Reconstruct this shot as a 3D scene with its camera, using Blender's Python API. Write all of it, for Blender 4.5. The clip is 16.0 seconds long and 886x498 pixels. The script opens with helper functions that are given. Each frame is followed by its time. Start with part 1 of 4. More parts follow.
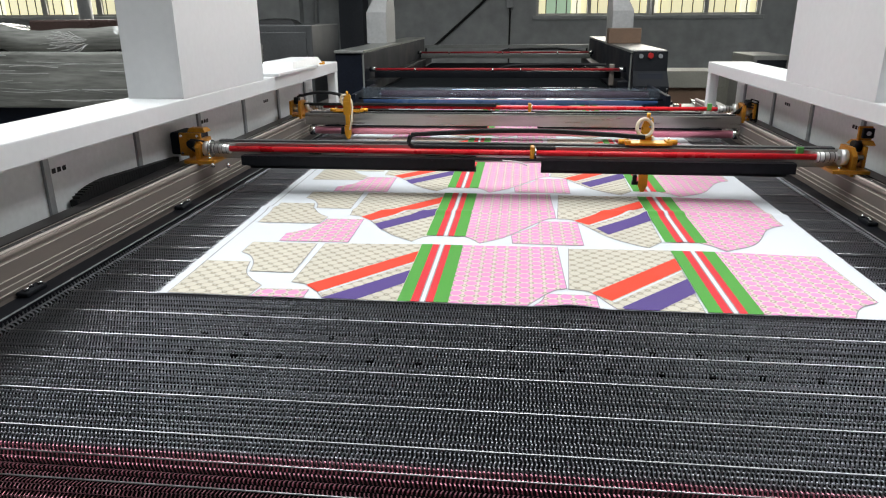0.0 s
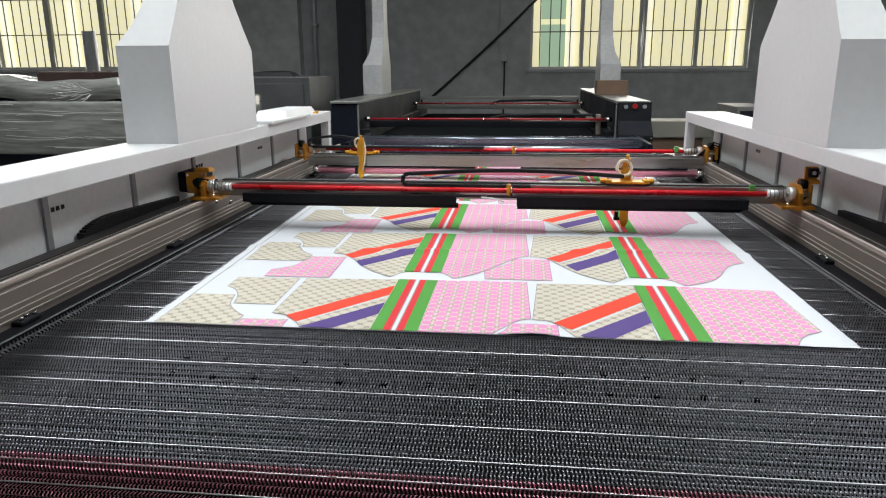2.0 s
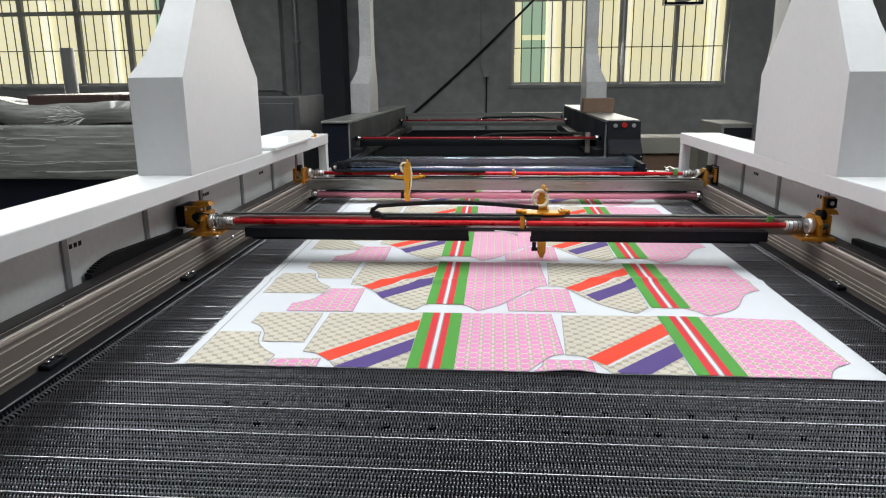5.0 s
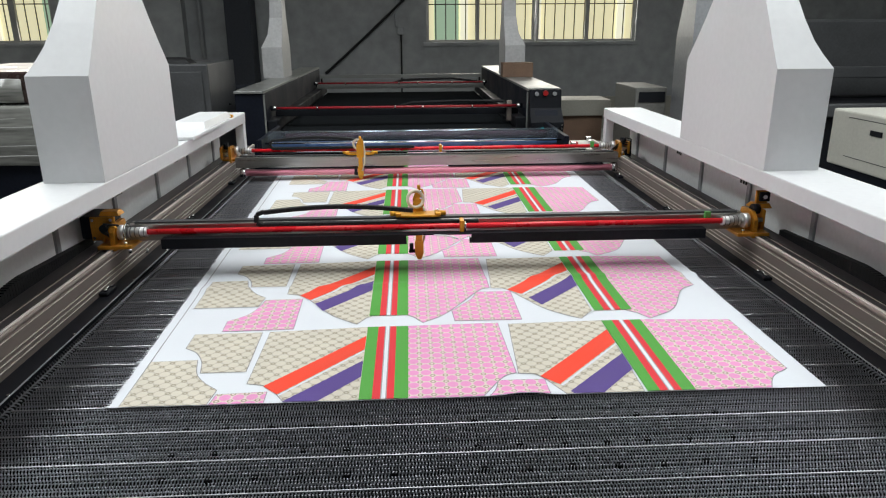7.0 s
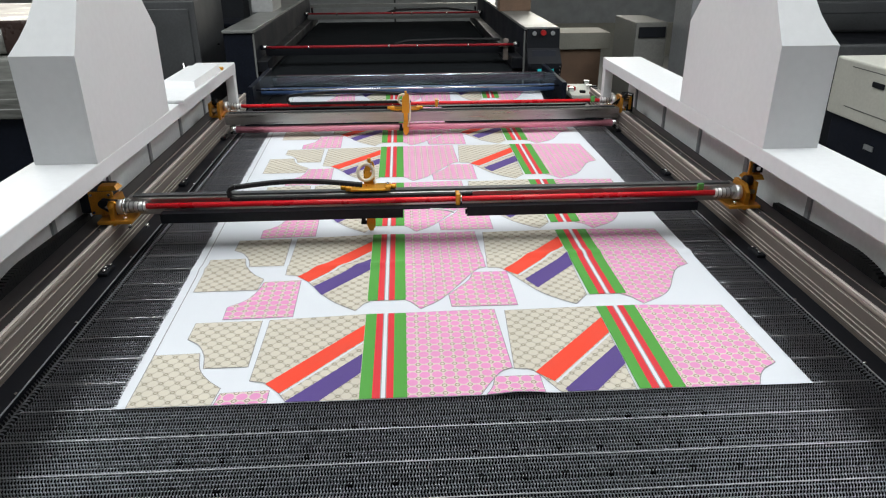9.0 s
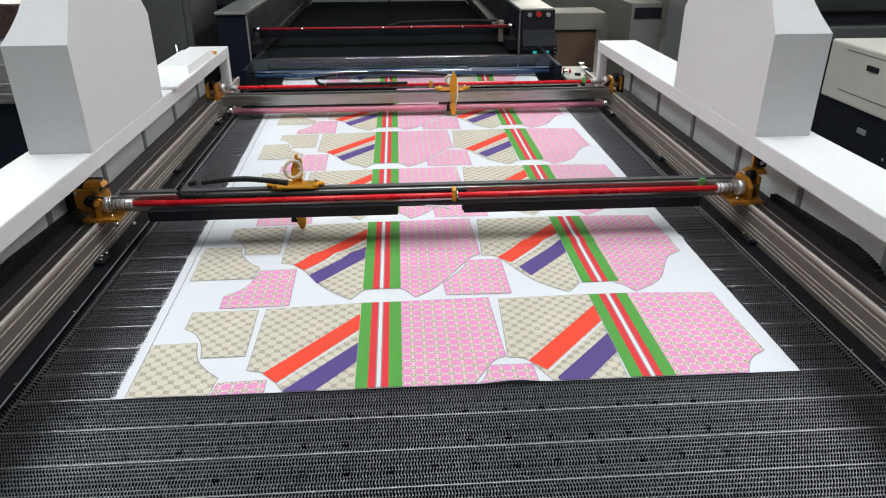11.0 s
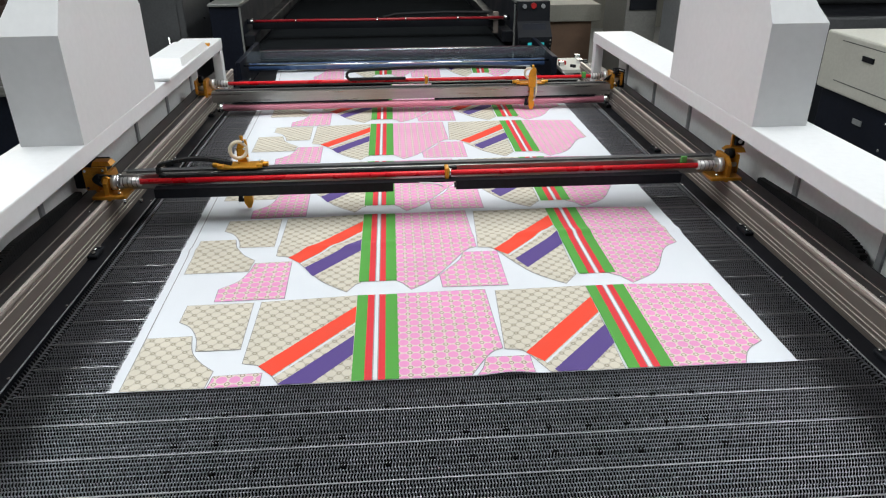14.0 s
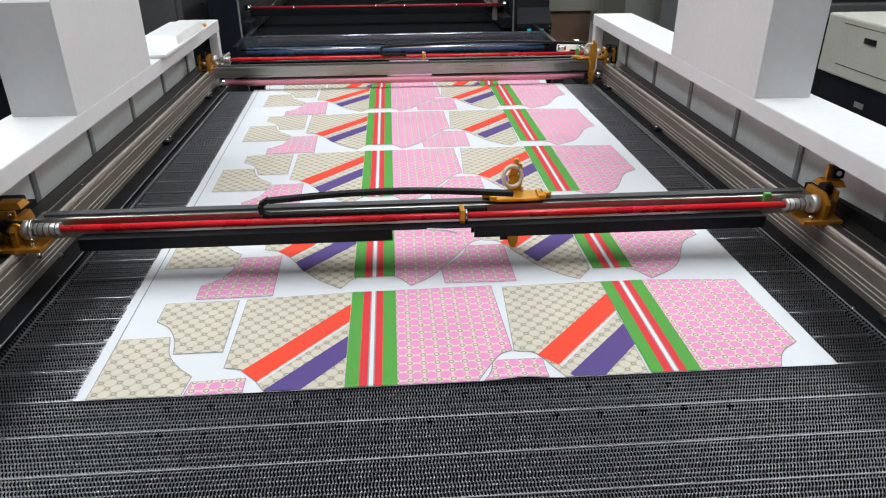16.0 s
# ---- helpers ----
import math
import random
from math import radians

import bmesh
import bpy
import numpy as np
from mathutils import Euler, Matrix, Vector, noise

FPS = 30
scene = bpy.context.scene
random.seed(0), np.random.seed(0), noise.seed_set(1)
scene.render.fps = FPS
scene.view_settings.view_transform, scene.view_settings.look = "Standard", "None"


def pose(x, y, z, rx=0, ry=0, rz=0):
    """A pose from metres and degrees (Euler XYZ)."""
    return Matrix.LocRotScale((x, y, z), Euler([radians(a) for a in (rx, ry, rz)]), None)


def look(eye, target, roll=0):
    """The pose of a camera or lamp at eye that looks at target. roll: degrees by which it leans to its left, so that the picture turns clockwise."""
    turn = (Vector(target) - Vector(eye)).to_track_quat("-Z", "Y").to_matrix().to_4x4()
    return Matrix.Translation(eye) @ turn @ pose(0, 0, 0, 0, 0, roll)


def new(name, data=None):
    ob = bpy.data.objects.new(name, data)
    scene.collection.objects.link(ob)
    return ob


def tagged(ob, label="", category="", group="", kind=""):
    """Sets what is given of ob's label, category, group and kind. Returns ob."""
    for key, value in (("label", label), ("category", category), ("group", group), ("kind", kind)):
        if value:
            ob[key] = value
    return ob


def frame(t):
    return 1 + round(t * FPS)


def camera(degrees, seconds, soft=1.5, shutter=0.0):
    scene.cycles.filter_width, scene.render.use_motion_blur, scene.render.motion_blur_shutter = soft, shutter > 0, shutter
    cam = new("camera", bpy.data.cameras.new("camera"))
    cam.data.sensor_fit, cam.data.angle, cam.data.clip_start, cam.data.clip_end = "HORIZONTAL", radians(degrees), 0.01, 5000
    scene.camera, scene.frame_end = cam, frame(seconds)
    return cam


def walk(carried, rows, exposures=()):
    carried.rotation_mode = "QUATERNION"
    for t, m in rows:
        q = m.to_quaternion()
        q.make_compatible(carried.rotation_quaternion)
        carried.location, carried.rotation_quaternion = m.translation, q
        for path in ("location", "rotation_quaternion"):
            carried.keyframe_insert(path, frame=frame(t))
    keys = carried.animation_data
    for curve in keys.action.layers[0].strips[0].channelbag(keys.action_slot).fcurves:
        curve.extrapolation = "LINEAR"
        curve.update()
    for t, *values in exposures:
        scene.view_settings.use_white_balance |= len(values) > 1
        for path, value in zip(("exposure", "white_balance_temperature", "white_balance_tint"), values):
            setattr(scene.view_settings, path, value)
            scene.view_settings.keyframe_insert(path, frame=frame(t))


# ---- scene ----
cam = camera(65.2, 16.0, soft=1.15)
LAMP_POWER = 72
PATH = [
    (0, (-0.003, 0.043, 1.482), (-0.217, 1.927, 0.844), -0.4),
    (0.5, (0.035, -0.016, 1.483), (-0.189, 1.888, 0.911), -0.3),
    (1, (0.057, -0.039, 1.478), (-0.166, 1.876, 0.946), -0.3),
    (1.5, (0.069, -0.046, 1.476), (-0.151, 1.874, 0.96), -0.3),
    (2, (0.077, -0.058, 1.477), (-0.141, 1.866, 0.974), -0.3),
    (2.5, (0.083, -0.068, 1.476), (-0.132, 1.86, 0.988), -0.3),
    (3, (0.09, -0.073, 1.474), (-0.122, 1.857, 0.995), -0.3),
    (3.5, (0.09, -0.072, 1.475), (-0.12, 1.859, 0.997), -0.4),
    (6, (-0.135, -0.019, 1.599), (-0.158, 1.926, 1.131), -0.4),
    (6.5, (-0.134, 0.02, 1.629), (-0.073, 1.953, 1.119), -0.4),
    (7, (-0.132, 0.035, 1.68), (-0.043, 1.94, 1.075), -0.4),
    (7.5, (-0.129, 0.049, 1.738), (-0.033, 1.942, 1.099), -0.4),
    (8, (-0.124, 0.054, 1.781), (-0.027, 1.927, 1.089), -0.4),
    (8.5, (-0.126, 0.075, 1.818), (-0.028, 1.924, 1.062), -0.4),
    (9, (-0.136, 0.094, 1.854), (-0.036, 1.917, 1.038), -0.3),
    (11.5, (-0.132, 0.088, 1.886), (-0.02, 1.885, 1.015), -0.3),
    (12, (-0.135, 0.087, 1.885), (-0.022, 1.883, 1.012), -0.3),
    (12.5, (-0.137, 0.091, 1.884), (-0.02, 1.885, 1.007), -0.2),
    (13, (-0.137, 0.094, 1.881), (-0.018, 1.886, 1.0), -0.3),
    (13.5, (-0.137, 0.094, 1.881), (-0.017, 1.883, 0.995), -0.3),
    (14, (-0.135, 0.098, 1.877), (-0.011, 1.886, 0.99), -0.3),
    (14.5, (-0.132, 0.103, 1.873), (-0.008, 1.887, 0.979), -0.3),
    (15, (-0.136, 0.1, 1.872), (-0.01, 1.882, 0.974), -0.3),
    (15.5, (-0.139, 0.107, 1.856), (-0.008, 1.887, 0.954), -0.2),
    (16, (-0.134, 0.089, 1.795), (-0.008, 1.874, 0.902), -0.3),
]
walk(cam, [(t, look(eye, target, roll)) for t, eye, target, roll in PATH], [(0, 0.16), (1, 0.10), (3, 0.03), (6, -0.05), (9, -0.10), (16, -0.06)])


# ---- world, light ----
world = bpy.data.worlds.new("world")
scene.world = world
world.use_nodes = True
wn = world.node_tree
sky = wn.nodes.new("ShaderNodeTexSky")
sky.sky_type, sky.sun_disc, sky.sun_elevation, sky.sun_rotation = "NISHITA", False, radians(50), radians(200)
wn.links.new(sky.outputs[0], wn.nodes["Background"].inputs[0])
wn.nodes["Background"].inputs[1].default_value = 0.12


# ---- materials ----
def mat(name, rgb, rough=0.6, metal=0.0, vary=0.06, scale=6.0, bump=0.0, stretch=(1, 1, 1), spec=0.5, fine=None):
    """A principled material whose colour drifts at two scales, with a little relief."""
    m = bpy.data.materials.new(name)
    m.use_nodes = True
    nt = m.node_tree
    b = nt.nodes["Principled BSDF"]
    b.inputs["Roughness"].default_value, b.inputs["Metallic"].default_value, b.inputs["Specular IOR Level"].default_value = rough, metal, spec
    tc, mp = nt.nodes.new("ShaderNodeTexCoord"), nt.nodes.new("ShaderNodeMapping")
    mp.inputs["Scale"].default_value = stretch
    nt.links.new(tc.outputs["Object"], mp.inputs[0])
    n1, n2 = nt.nodes.new("ShaderNodeTexNoise"), nt.nodes.new("ShaderNodeTexNoise")
    n1.inputs["Scale"].default_value, n2.inputs["Scale"].default_value = scale, fine or scale * 14
    n1.inputs["Detail"].default_value, n2.inputs["Detail"].default_value = 5, 3
    add = nt.nodes.new("ShaderNodeMath")
    for n, i in ((n1, 0), (n2, 1)):
        nt.links.new(mp.outputs[0], n.inputs["Vector"])
        nt.links.new(n.outputs["Fac"], add.inputs[i])
    val = nt.nodes.new("ShaderNodeMapRange")
    val.inputs[1].default_value, val.inputs[2].default_value = 0.6, 1.4
    val.inputs[3].default_value, val.inputs[4].default_value = 1 - 2 * vary, 1 + 2 * vary
    nt.links.new(add.outputs[0], val.inputs[0])
    hsv = nt.nodes.new("ShaderNodeHueSaturation")
    hsv.inputs["Color"].default_value = (*rgb, 1)
    nt.links.new(val.outputs[0], hsv.inputs["Value"])
    nt.links.new(hsv.outputs[0], b.inputs["Base Color"])
    rr = nt.nodes.new("ShaderNodeMapRange")
    rr.inputs[1].default_value, rr.inputs[2].default_value = 0.3, 0.7
    rr.inputs[3].default_value, rr.inputs[4].default_value = max(0.03, rough - 0.08), min(1, rough + 0.08)
    nt.links.new(n1.outputs["Fac"], rr.inputs[0])
    nt.links.new(rr.outputs[0], b.inputs["Roughness"])
    if bump:
        bp = nt.nodes.new("ShaderNodeBump")
        bp.inputs["Strength"].default_value, bp.inputs["Distance"].default_value = bump, 0.002
        nt.links.new(n2.outputs["Fac"], bp.inputs["Height"])
        nt.links.new(bp.outputs[0], b.inputs["Normal"])
    return m


def emit(name, rgb, strength):
    m = bpy.data.materials.new(name)
    m.use_nodes = True
    b = m.node_tree.nodes["Principled BSDF"]
    b.inputs["Base Color"].default_value = (*rgb, 1)
    b.inputs["Emission Color"].default_value = (*rgb, 1)
    b.inputs["Emission Strength"].default_value = strength
    return m


def print_mat(name, base, spot, line, pitch, turn, big, ring):
    """A printed cloth: discs and small rings on a lattice, over a plain ground."""
    m = mat(name, base, 0.85, vary=0.05, scale=9, bump=0.1, fine=900)
    nt = m.node_tree
    hsv = next(n for n in nt.nodes if n.type == "HUE_SAT")
    tc = nt.nodes.new("ShaderNodeTexCoord")
    def lattice(shift):
        mp = nt.nodes.new("ShaderNodeMapping")
        mp.inputs["Scale"].default_value = (1 / pitch, 1 / pitch, 0)
        mp.inputs["Rotation"].default_value = (0, 0, turn)
        mp.inputs["Location"].default_value = (shift, shift, 0)
        fr, sub, ln = (nt.nodes.new("ShaderNodeVectorMath") for _ in range(3))
        fr.operation, sub.operation, ln.operation = "FRACTION", "SUBTRACT", "LENGTH"
        sub.inputs[1].default_value = (0.5, 0.5, 0)
        nt.links.new(tc.outputs["Object"], mp.inputs[0])
        nt.links.new(mp.outputs[0], fr.inputs[0])
        nt.links.new(fr.outputs[0], sub.inputs[0])
        nt.links.new(sub.outputs[0], ln.inputs[0])
        return ln.outputs["Value"]
    def mixed(colour_in, fac, rgb):
        mx = nt.nodes.new("ShaderNodeMix")
        mx.data_type = "RGBA"
        nt.links.new(fac, mx.inputs["Factor"])
        if isinstance(colour_in, tuple):
            mx.inputs["A"].default_value = (*colour_in, 1)
        else:
            nt.links.new(colour_in, mx.inputs["A"])
        mx.inputs["B"].default_value = (*rgb, 1)
        return mx.outputs["Result"]
    a, c = lattice(0.0), lattice(0.5)
    lt = nt.nodes.new("ShaderNodeMath")
    lt.operation = "LESS_THAN"
    lt.inputs[1].default_value = big
    nt.links.new(a, lt.inputs[0])
    cmp_ = nt.nodes.new("ShaderNodeMath")
    cmp_.operation = "COMPARE"
    cmp_.inputs[1].default_value, cmp_.inputs[2].default_value = ring, 0.05
    nt.links.new(c, cmp_.inputs[0])
    out = mixed(mixed(base, lt.outputs[0], spot), cmp_.outputs[0], line)
    nt.links.new(out, hsv.inputs["Color"])
    return m


WHITE = mat("white_coat", (0.685, 0.69, 0.70), 0.42, vary=0.02, scale=3, bump=0.04)
PANEL = mat("light_panel", (0.74, 0.75, 0.75), 0.45, vary=0.04, scale=4)
BLACK = mat("black_coat", (0.010, 0.011, 0.014), 0.45, vary=0.15, scale=5, spec=0.16)
NAVY = mat("dark_blue_coat", (0.007, 0.009, 0.016), 0.55, vary=0.15, scale=4, spec=0.14)
RUBBER = mat("black_rubber", (0.012, 0.012, 0.013), 0.6, vary=0.2, scale=20, spec=0.25)
BROWN = mat("bronze_anodised", (0.265, 0.222, 0.198), 0.38, metal=0.3, vary=0.018, scale=3, stretch=(1, 0.3, 1), fine=60)
RAIL_TOP = mat("dark_bronze_top", (0.052, 0.046, 0.046), 0.42, metal=0.2, vary=0.06, scale=3, stretch=(1, 0.3, 1), fine=60)
ALU_EDGE = mat("bright_groove_edge", (0.66, 0.60, 0.55), 0.35, metal=0.3, vary=0.03, scale=5, stretch=(1, 0.3, 1))
ALU_MATT = mat("matt_aluminium", (0.62, 0.61, 0.60), 0.42, metal=0.7, vary=0.05, scale=20)
TRAY_BLACK = mat("dark_grey_edge_plate", (0.007, 0.0075, 0.010), 0.40, vary=0.12, scale=6, spec=0.14)
STEEL = mat("brushed_steel", (0.42, 0.405, 0.385), 0.33, metal=1.0, vary=0.08, scale=10, stretch=(0.4, 10, 10))
CHROME = mat("bright_steel", (0.72, 0.72, 0.73), 0.18, metal=1.0, vary=0.05, scale=14)
RED = mat("red_coat", (0.72, 0.012, 0.022), 0.3, vary=0.06, scale=12)
DKRED = mat("dark_red_coat", (0.30, 0.012, 0.02), 0.35, vary=0.08, scale=12)
# shaft metal whose pink reflection is put into the base colour
PINK = mat("pink_reflection_shaft", (0.72, 0.27, 0.35), 0.42, metal=0.1, vary=0.06, scale=12)
GOLD = mat("gold_anodised", (0.72, 0.34, 0.03), 0.35, metal=0.65, vary=0.1, scale=25)
ORANGE = mat("brass_anodised", (0.55, 0.24, 0.025), 0.38, metal=0.6, vary=0.14, scale=22)
CHAIN = mat("chain_steel", (0.26, 0.262, 0.28), 0.45, metal=1.0, vary=0.06, scale=160, fine=400)
WIRE = mat("wire_steel", (0.365, 0.37, 0.40), 0.44, metal=1.0, vary=0.06, scale=160, fine=400)
# wire steel with a reddish reflected sheen put into its colour
WIRE_RED = mat("wire_red_sheen", (0.46, 0.21, 0.26), 0.46, metal=1.0, vary=0.06, scale=160, fine=400)
ROD = mat("rod_steel", (0.44, 0.44, 0.45), 0.44, metal=1.0, vary=0.12, scale=30)
PIT = mat("weave_gap_shade", (0.003, 0.003, 0.0035), 0.95, vary=0.2, scale=20, spec=0.1)
CLOTH = mat("white_cloth", (0.635, 0.655, 0.69), 0.85, vary=0.015, scale=5, bump=0.12, fine=900)
P_GREEN = mat("print_green", (0.075, 0.30, 0.045), 0.85, vary=0.04, scale=9, bump=0.12, fine=900)
P_RED = mat("print_red", (0.62, 0.03, 0.04), 0.85, vary=0.04, scale=9, bump=0.12, fine=900)
P_ORANGE = mat("print_orange_red", (0.76, 0.055, 0.024), 0.85, vary=0.04, scale=9, bump=0.12, fine=900)
P_PURPLE = mat("print_purple", (0.085, 0.05, 0.21), 0.85, vary=0.05, scale=9, bump=0.12, fine=900)
P_LINE = mat("print_dark_line", (0.27, 0.265, 0.27), 0.85, vary=0.05, scale=9)
P_BEIGE = print_mat("print_beige", (0.45, 0.41, 0.335), (0.56, 0.515, 0.43), (0.29, 0.255, 0.195), 0.027, 0.785, 0.43, 0.17)
P_PINK = print_mat("print_pink", (0.64, 0.54, 0.47), (0.69, 0.27, 0.49), (0.33, 0.27, 0.21), 0.030, 0.0, 0.43, 0.17)
CONCRETE = mat("grey_plaster", (0.30, 0.31, 0.315), 0.9, vary=0.13, scale=0.8, bump=0.1, fine=5)
DARKWALL = mat("dark_column_paint", (0.022, 0.026, 0.035), 0.7, vary=0.12, scale=2)
FLOOR = mat("grey_floor", (0.22, 0.22, 0.21), 0.4, vary=0.12, scale=1.5, bump=0.05)
CEIL = mat("ceiling_paint", (0.6, 0.6, 0.6), 0.9, vary=0.04, scale=1)
ALU = mat("window_aluminium", (0.34, 0.34, 0.32), 0.45, metal=0.3, vary=0.06, scale=6)
BAR = mat("window_bar_paint", (0.16, 0.155, 0.13), 0.5, vary=0.1, scale=10)
CARD = mat("brown_cardboard", (0.17, 0.105, 0.07), 0.85, vary=0.1, scale=8)
BEIGEBOX = mat("beige_steel", (0.50, 0.49, 0.44), 0.5, vary=0.05, scale=4)
# darker copy of BEIGEBOX; the dim rear light is put into the colour
DIM_BEIGE = mat("dimmed_beige_steel", (0.26, 0.25, 0.215), 0.6, vary=0.08, scale=4)
GREYBOX = mat("dark_grey_steel", (0.06, 0.062, 0.065), 0.5, vary=0.12, scale=4)
GREYDUCT = mat("grey_duct", (0.30, 0.31, 0.32), 0.4, metal=0.3, vary=0.08, scale=3)
DIM_WHITE = mat("dim_white_coat", (0.42, 0.42, 0.42), 0.5, vary=0.08, scale=3)
GREY_TOP = mat("grey_steel_cover", (0.22, 0.225, 0.215), 0.35, metal=0.2, vary=0.08, scale=4)
# pale colour that paints the highlights on the film's creases
FILM_W = mat("film_crease_highlight", (0.36, 0.36, 0.345), 0.2, vary=0.1, scale=8)
FILM = mat("plastic_film", (0.20, 0.20, 0.185), 0.14, vary=0.26, scale=2.2, bump=0.6, stretch=(0.5, 1, 5), fine=14)
HOSE = mat("cream_hose", (0.70, 0.62, 0.48), 0.5, vary=0.06, scale=30)
GREENP = mat("green_plastic", (0.10, 0.36, 0.08), 0.5, vary=0.05, scale=30)
CYAN = emit("cyan_lamp", (0.02, 0.35, 0.38), 0.5)
REDBTN = mat("red_button", (0.35, 0.015, 0.015), 0.35, vary=0.04)
LED = emit("lamp_diffuser", (1.0, 0.99, 0.97), 1.5)
# facade colours glow by themselves in place of sunlight
OUTSIDE = emit("cream_tiles_sun_glow", (0.79, 0.73, 0.47), 0.78)
OUTSIDE_G = emit("green_pane_sun_glow", (0.30, 0.42, 0.30), 0.8)
OUTSIDE_L = emit("pale_trim_sun_glow", (0.88, 0.85, 0.66), 0.85)
CLEAR = bpy.data.materials.new("clear_acrylic")
CLEAR.use_nodes = True
cb = CLEAR.node_tree.nodes["Principled BSDF"]
cb.inputs["Base Color"].default_value = (0.75, 0.85, 0.95, 1)
cb.inputs["Transmission Weight"].default_value, cb.inputs["Roughness"].default_value, cb.inputs["IOR"].default_value = 0.95, 0.06, 1.2


# ---- mesh helpers ----
def cube(bm, x0, x1, y0, y1, z0, z1, bevel=0.0):
    r = bmesh.ops.create_cube(bm, size=1, matrix=Matrix.LocRotScale(((x0 + x1) / 2, (y0 + y1) / 2, (z0 + z1) / 2), None, (x1 - x0, y1 - y0, z1 - z0)))
    if bevel:
        edges = {e for v in r["verts"] for e in v.link_edges}
        bmesh.ops.bevel(bm, geom=list(edges), offset=bevel, segments=2, affect="EDGES", profile=0.5)
    return bm


def rod(bm, a, b, r, n=12, r2=None):
    a, b = Vector(a), Vector(b)
    m = Matrix.Translation((a + b) / 2) @ (b - a).to_track_quat("Z", "Y").to_matrix().to_4x4()
    bmesh.ops.create_cone(bm, cap_ends=True, segments=n, radius1=r, radius2=r if r2 is None else r2, depth=(b - a).length, matrix=m)
    return bm


def ring(bm, centre, axis, R, r, n=20, k=8, sweep=1.0):
    q = Vector(axis).to_track_quat("Z", "Y").to_matrix()
    loops = []
    count = n if sweep >= 1 else n + 1
    for i in range(count):
        a = 2 * math.pi * sweep * i / n
        loops.append([bm.verts.new(Vector(centre) + q @ Vector(((R + r * math.cos(2 * math.pi * j / k)) * math.cos(a), (R + r * math.cos(2 * math.pi * j / k)) * math.sin(a), r * math.sin(2 * math.pi * j / k)))) for j in range(k)])
    for i in range(n):
        p, s = loops[i], loops[(i + 1) % count]
        for j in range(k):
            bm.faces.new((p[j], p[(j + 1) % k], s[(j + 1) % k], s[j]))
    return bm


def tube(bm, pts, r, k=8):
    loops = []
    for i, p in enumerate(pts):
        d = Vector(pts[min(i + 1, len(pts) - 1)]) - Vector(pts[max(i - 1, 0)])
        q = d.to_track_quat("Z", "Y").to_matrix()
        loops.append([bm.verts.new(Vector(p) + q @ Vector((r * math.cos(2 * math.pi * j / k), r * math.sin(2 * math.pi * j / k), 0))) for j in range(k)])
    for p, s in zip(loops, loops[1:]):
        for j in range(k):
            bm.faces.new((p[j], p[(j + 1) % k], s[(j + 1) % k], s[j]))
    bm.faces.new(loops[0][::-1])
    bm.faces.new(loops[-1])
    return bm


def mesh_of(name, bm, material, smooth=False):
    bmesh.ops.recalc_face_normals(bm, faces=bm.faces)
    me = bpy.data.meshes.new(name)
    bm.to_mesh(me)
    bm.free()
    for m in material if isinstance(material, (list, tuple)) else [material]:
        me.materials.append(m)
    if smooth:
        me.polygons.foreach_set("use_smooth", [len(p.vertices) == 4 for p in me.polygons])
    return me


def part(name, bm, material, parent=None, label="", smooth=False):
    ob = new(name, mesh_of(name, bm, material, smooth))
    if parent:
        ob.parent = parent
    if label:
        ob["label"] = label
    return ob


def box(name, x0, x1, y0, y1, z0, z1, material, parent=None, label="", bevel=0.0):
    return part(name, cube(bmesh.new(), x0, x1, y0, y1, z0, z1, bevel), material, parent, label)


def bar(name, a, b, r, material, parent=None, label="", n=14):
    return part(name, rod(bmesh.new(), a, b, r, n), material, parent, label, smooth=True)


def thing(name, label, category, group="", at=(0, 0, 0)):
    ob = new(name)
    ob.location = at
    return tagged(ob, label, category, group)


def structure(ob, label="", category=""):
    return tagged(ob, label, category, kind="structure")


def prism(bm, levels):
    """Stacked rectangles (x0, x1, y0, y1, z) joined by flat sides."""
    loops = [[bm.verts.new(c) for c in ((x0, y0, z), (x1, y0, z), (x1, y1, z), (x0, y1, z))] for x0, x1, y0, y1, z in levels]
    for p, s in zip(loops, loops[1:]):
        for j in range(4):
            bm.faces.new((p[j], p[(j + 1) % 4], s[(j + 1) % 4], s[j]))
    bm.faces.new(loops[0][::-1])
    bm.faces.new(loops[-1])
    return bm


# ---- the hall ----
XL, XR, YB, YF, ZC = -10.2, 8.0, 12.2, -5.0, 5.2
structure(box("floor", XL, XR, YF, YB, -0.2, 0, FLOOR), "smooth grey factory floor", "floor")
structure(box("ceiling", XL, XR, YF, YB, ZC, ZC + 0.2, CEIL), "plain pale grey hall ceiling", "ceiling")
structure(box("wall_west", XL - 0.25, XL, YF, YB, 0, ZC, CONCRETE), "grey plastered side wall", "wall")
structure(box("wall_east", XR, XR + 0.25, YF, YB, 0, ZC, CONCRETE), "grey plastered side wall", "wall")
structure(box("wall_south", XL, XR, YF - 0.25, YF, 0, ZC, CONCRETE), "grey plastered end wall", "wall")
WINDOWS = [(-9.62, -5.90, 1.50, 4.2), (0.18, 3.74, 1.46, 4.0)]
wall = bmesh.new()
xs = [XL] + [v for w in WINDOWS for v in w[:2]] + [XR]
for i in range(0, len(xs), 2):
    cube(wall, xs[i], xs[i + 1], YB, YB + 0.25, 0, ZC)
for x0, x1, z0, z1 in WINDOWS:
    cube(wall, x0, x1, YB, YB + 0.25, 0, z0)
    cube(wall, x0, x1, YB, YB + 0.25, z1, ZC)
structure(part("wall_north", wall, CONCRETE), "stained grey plaster wall with barred windows", "wall")


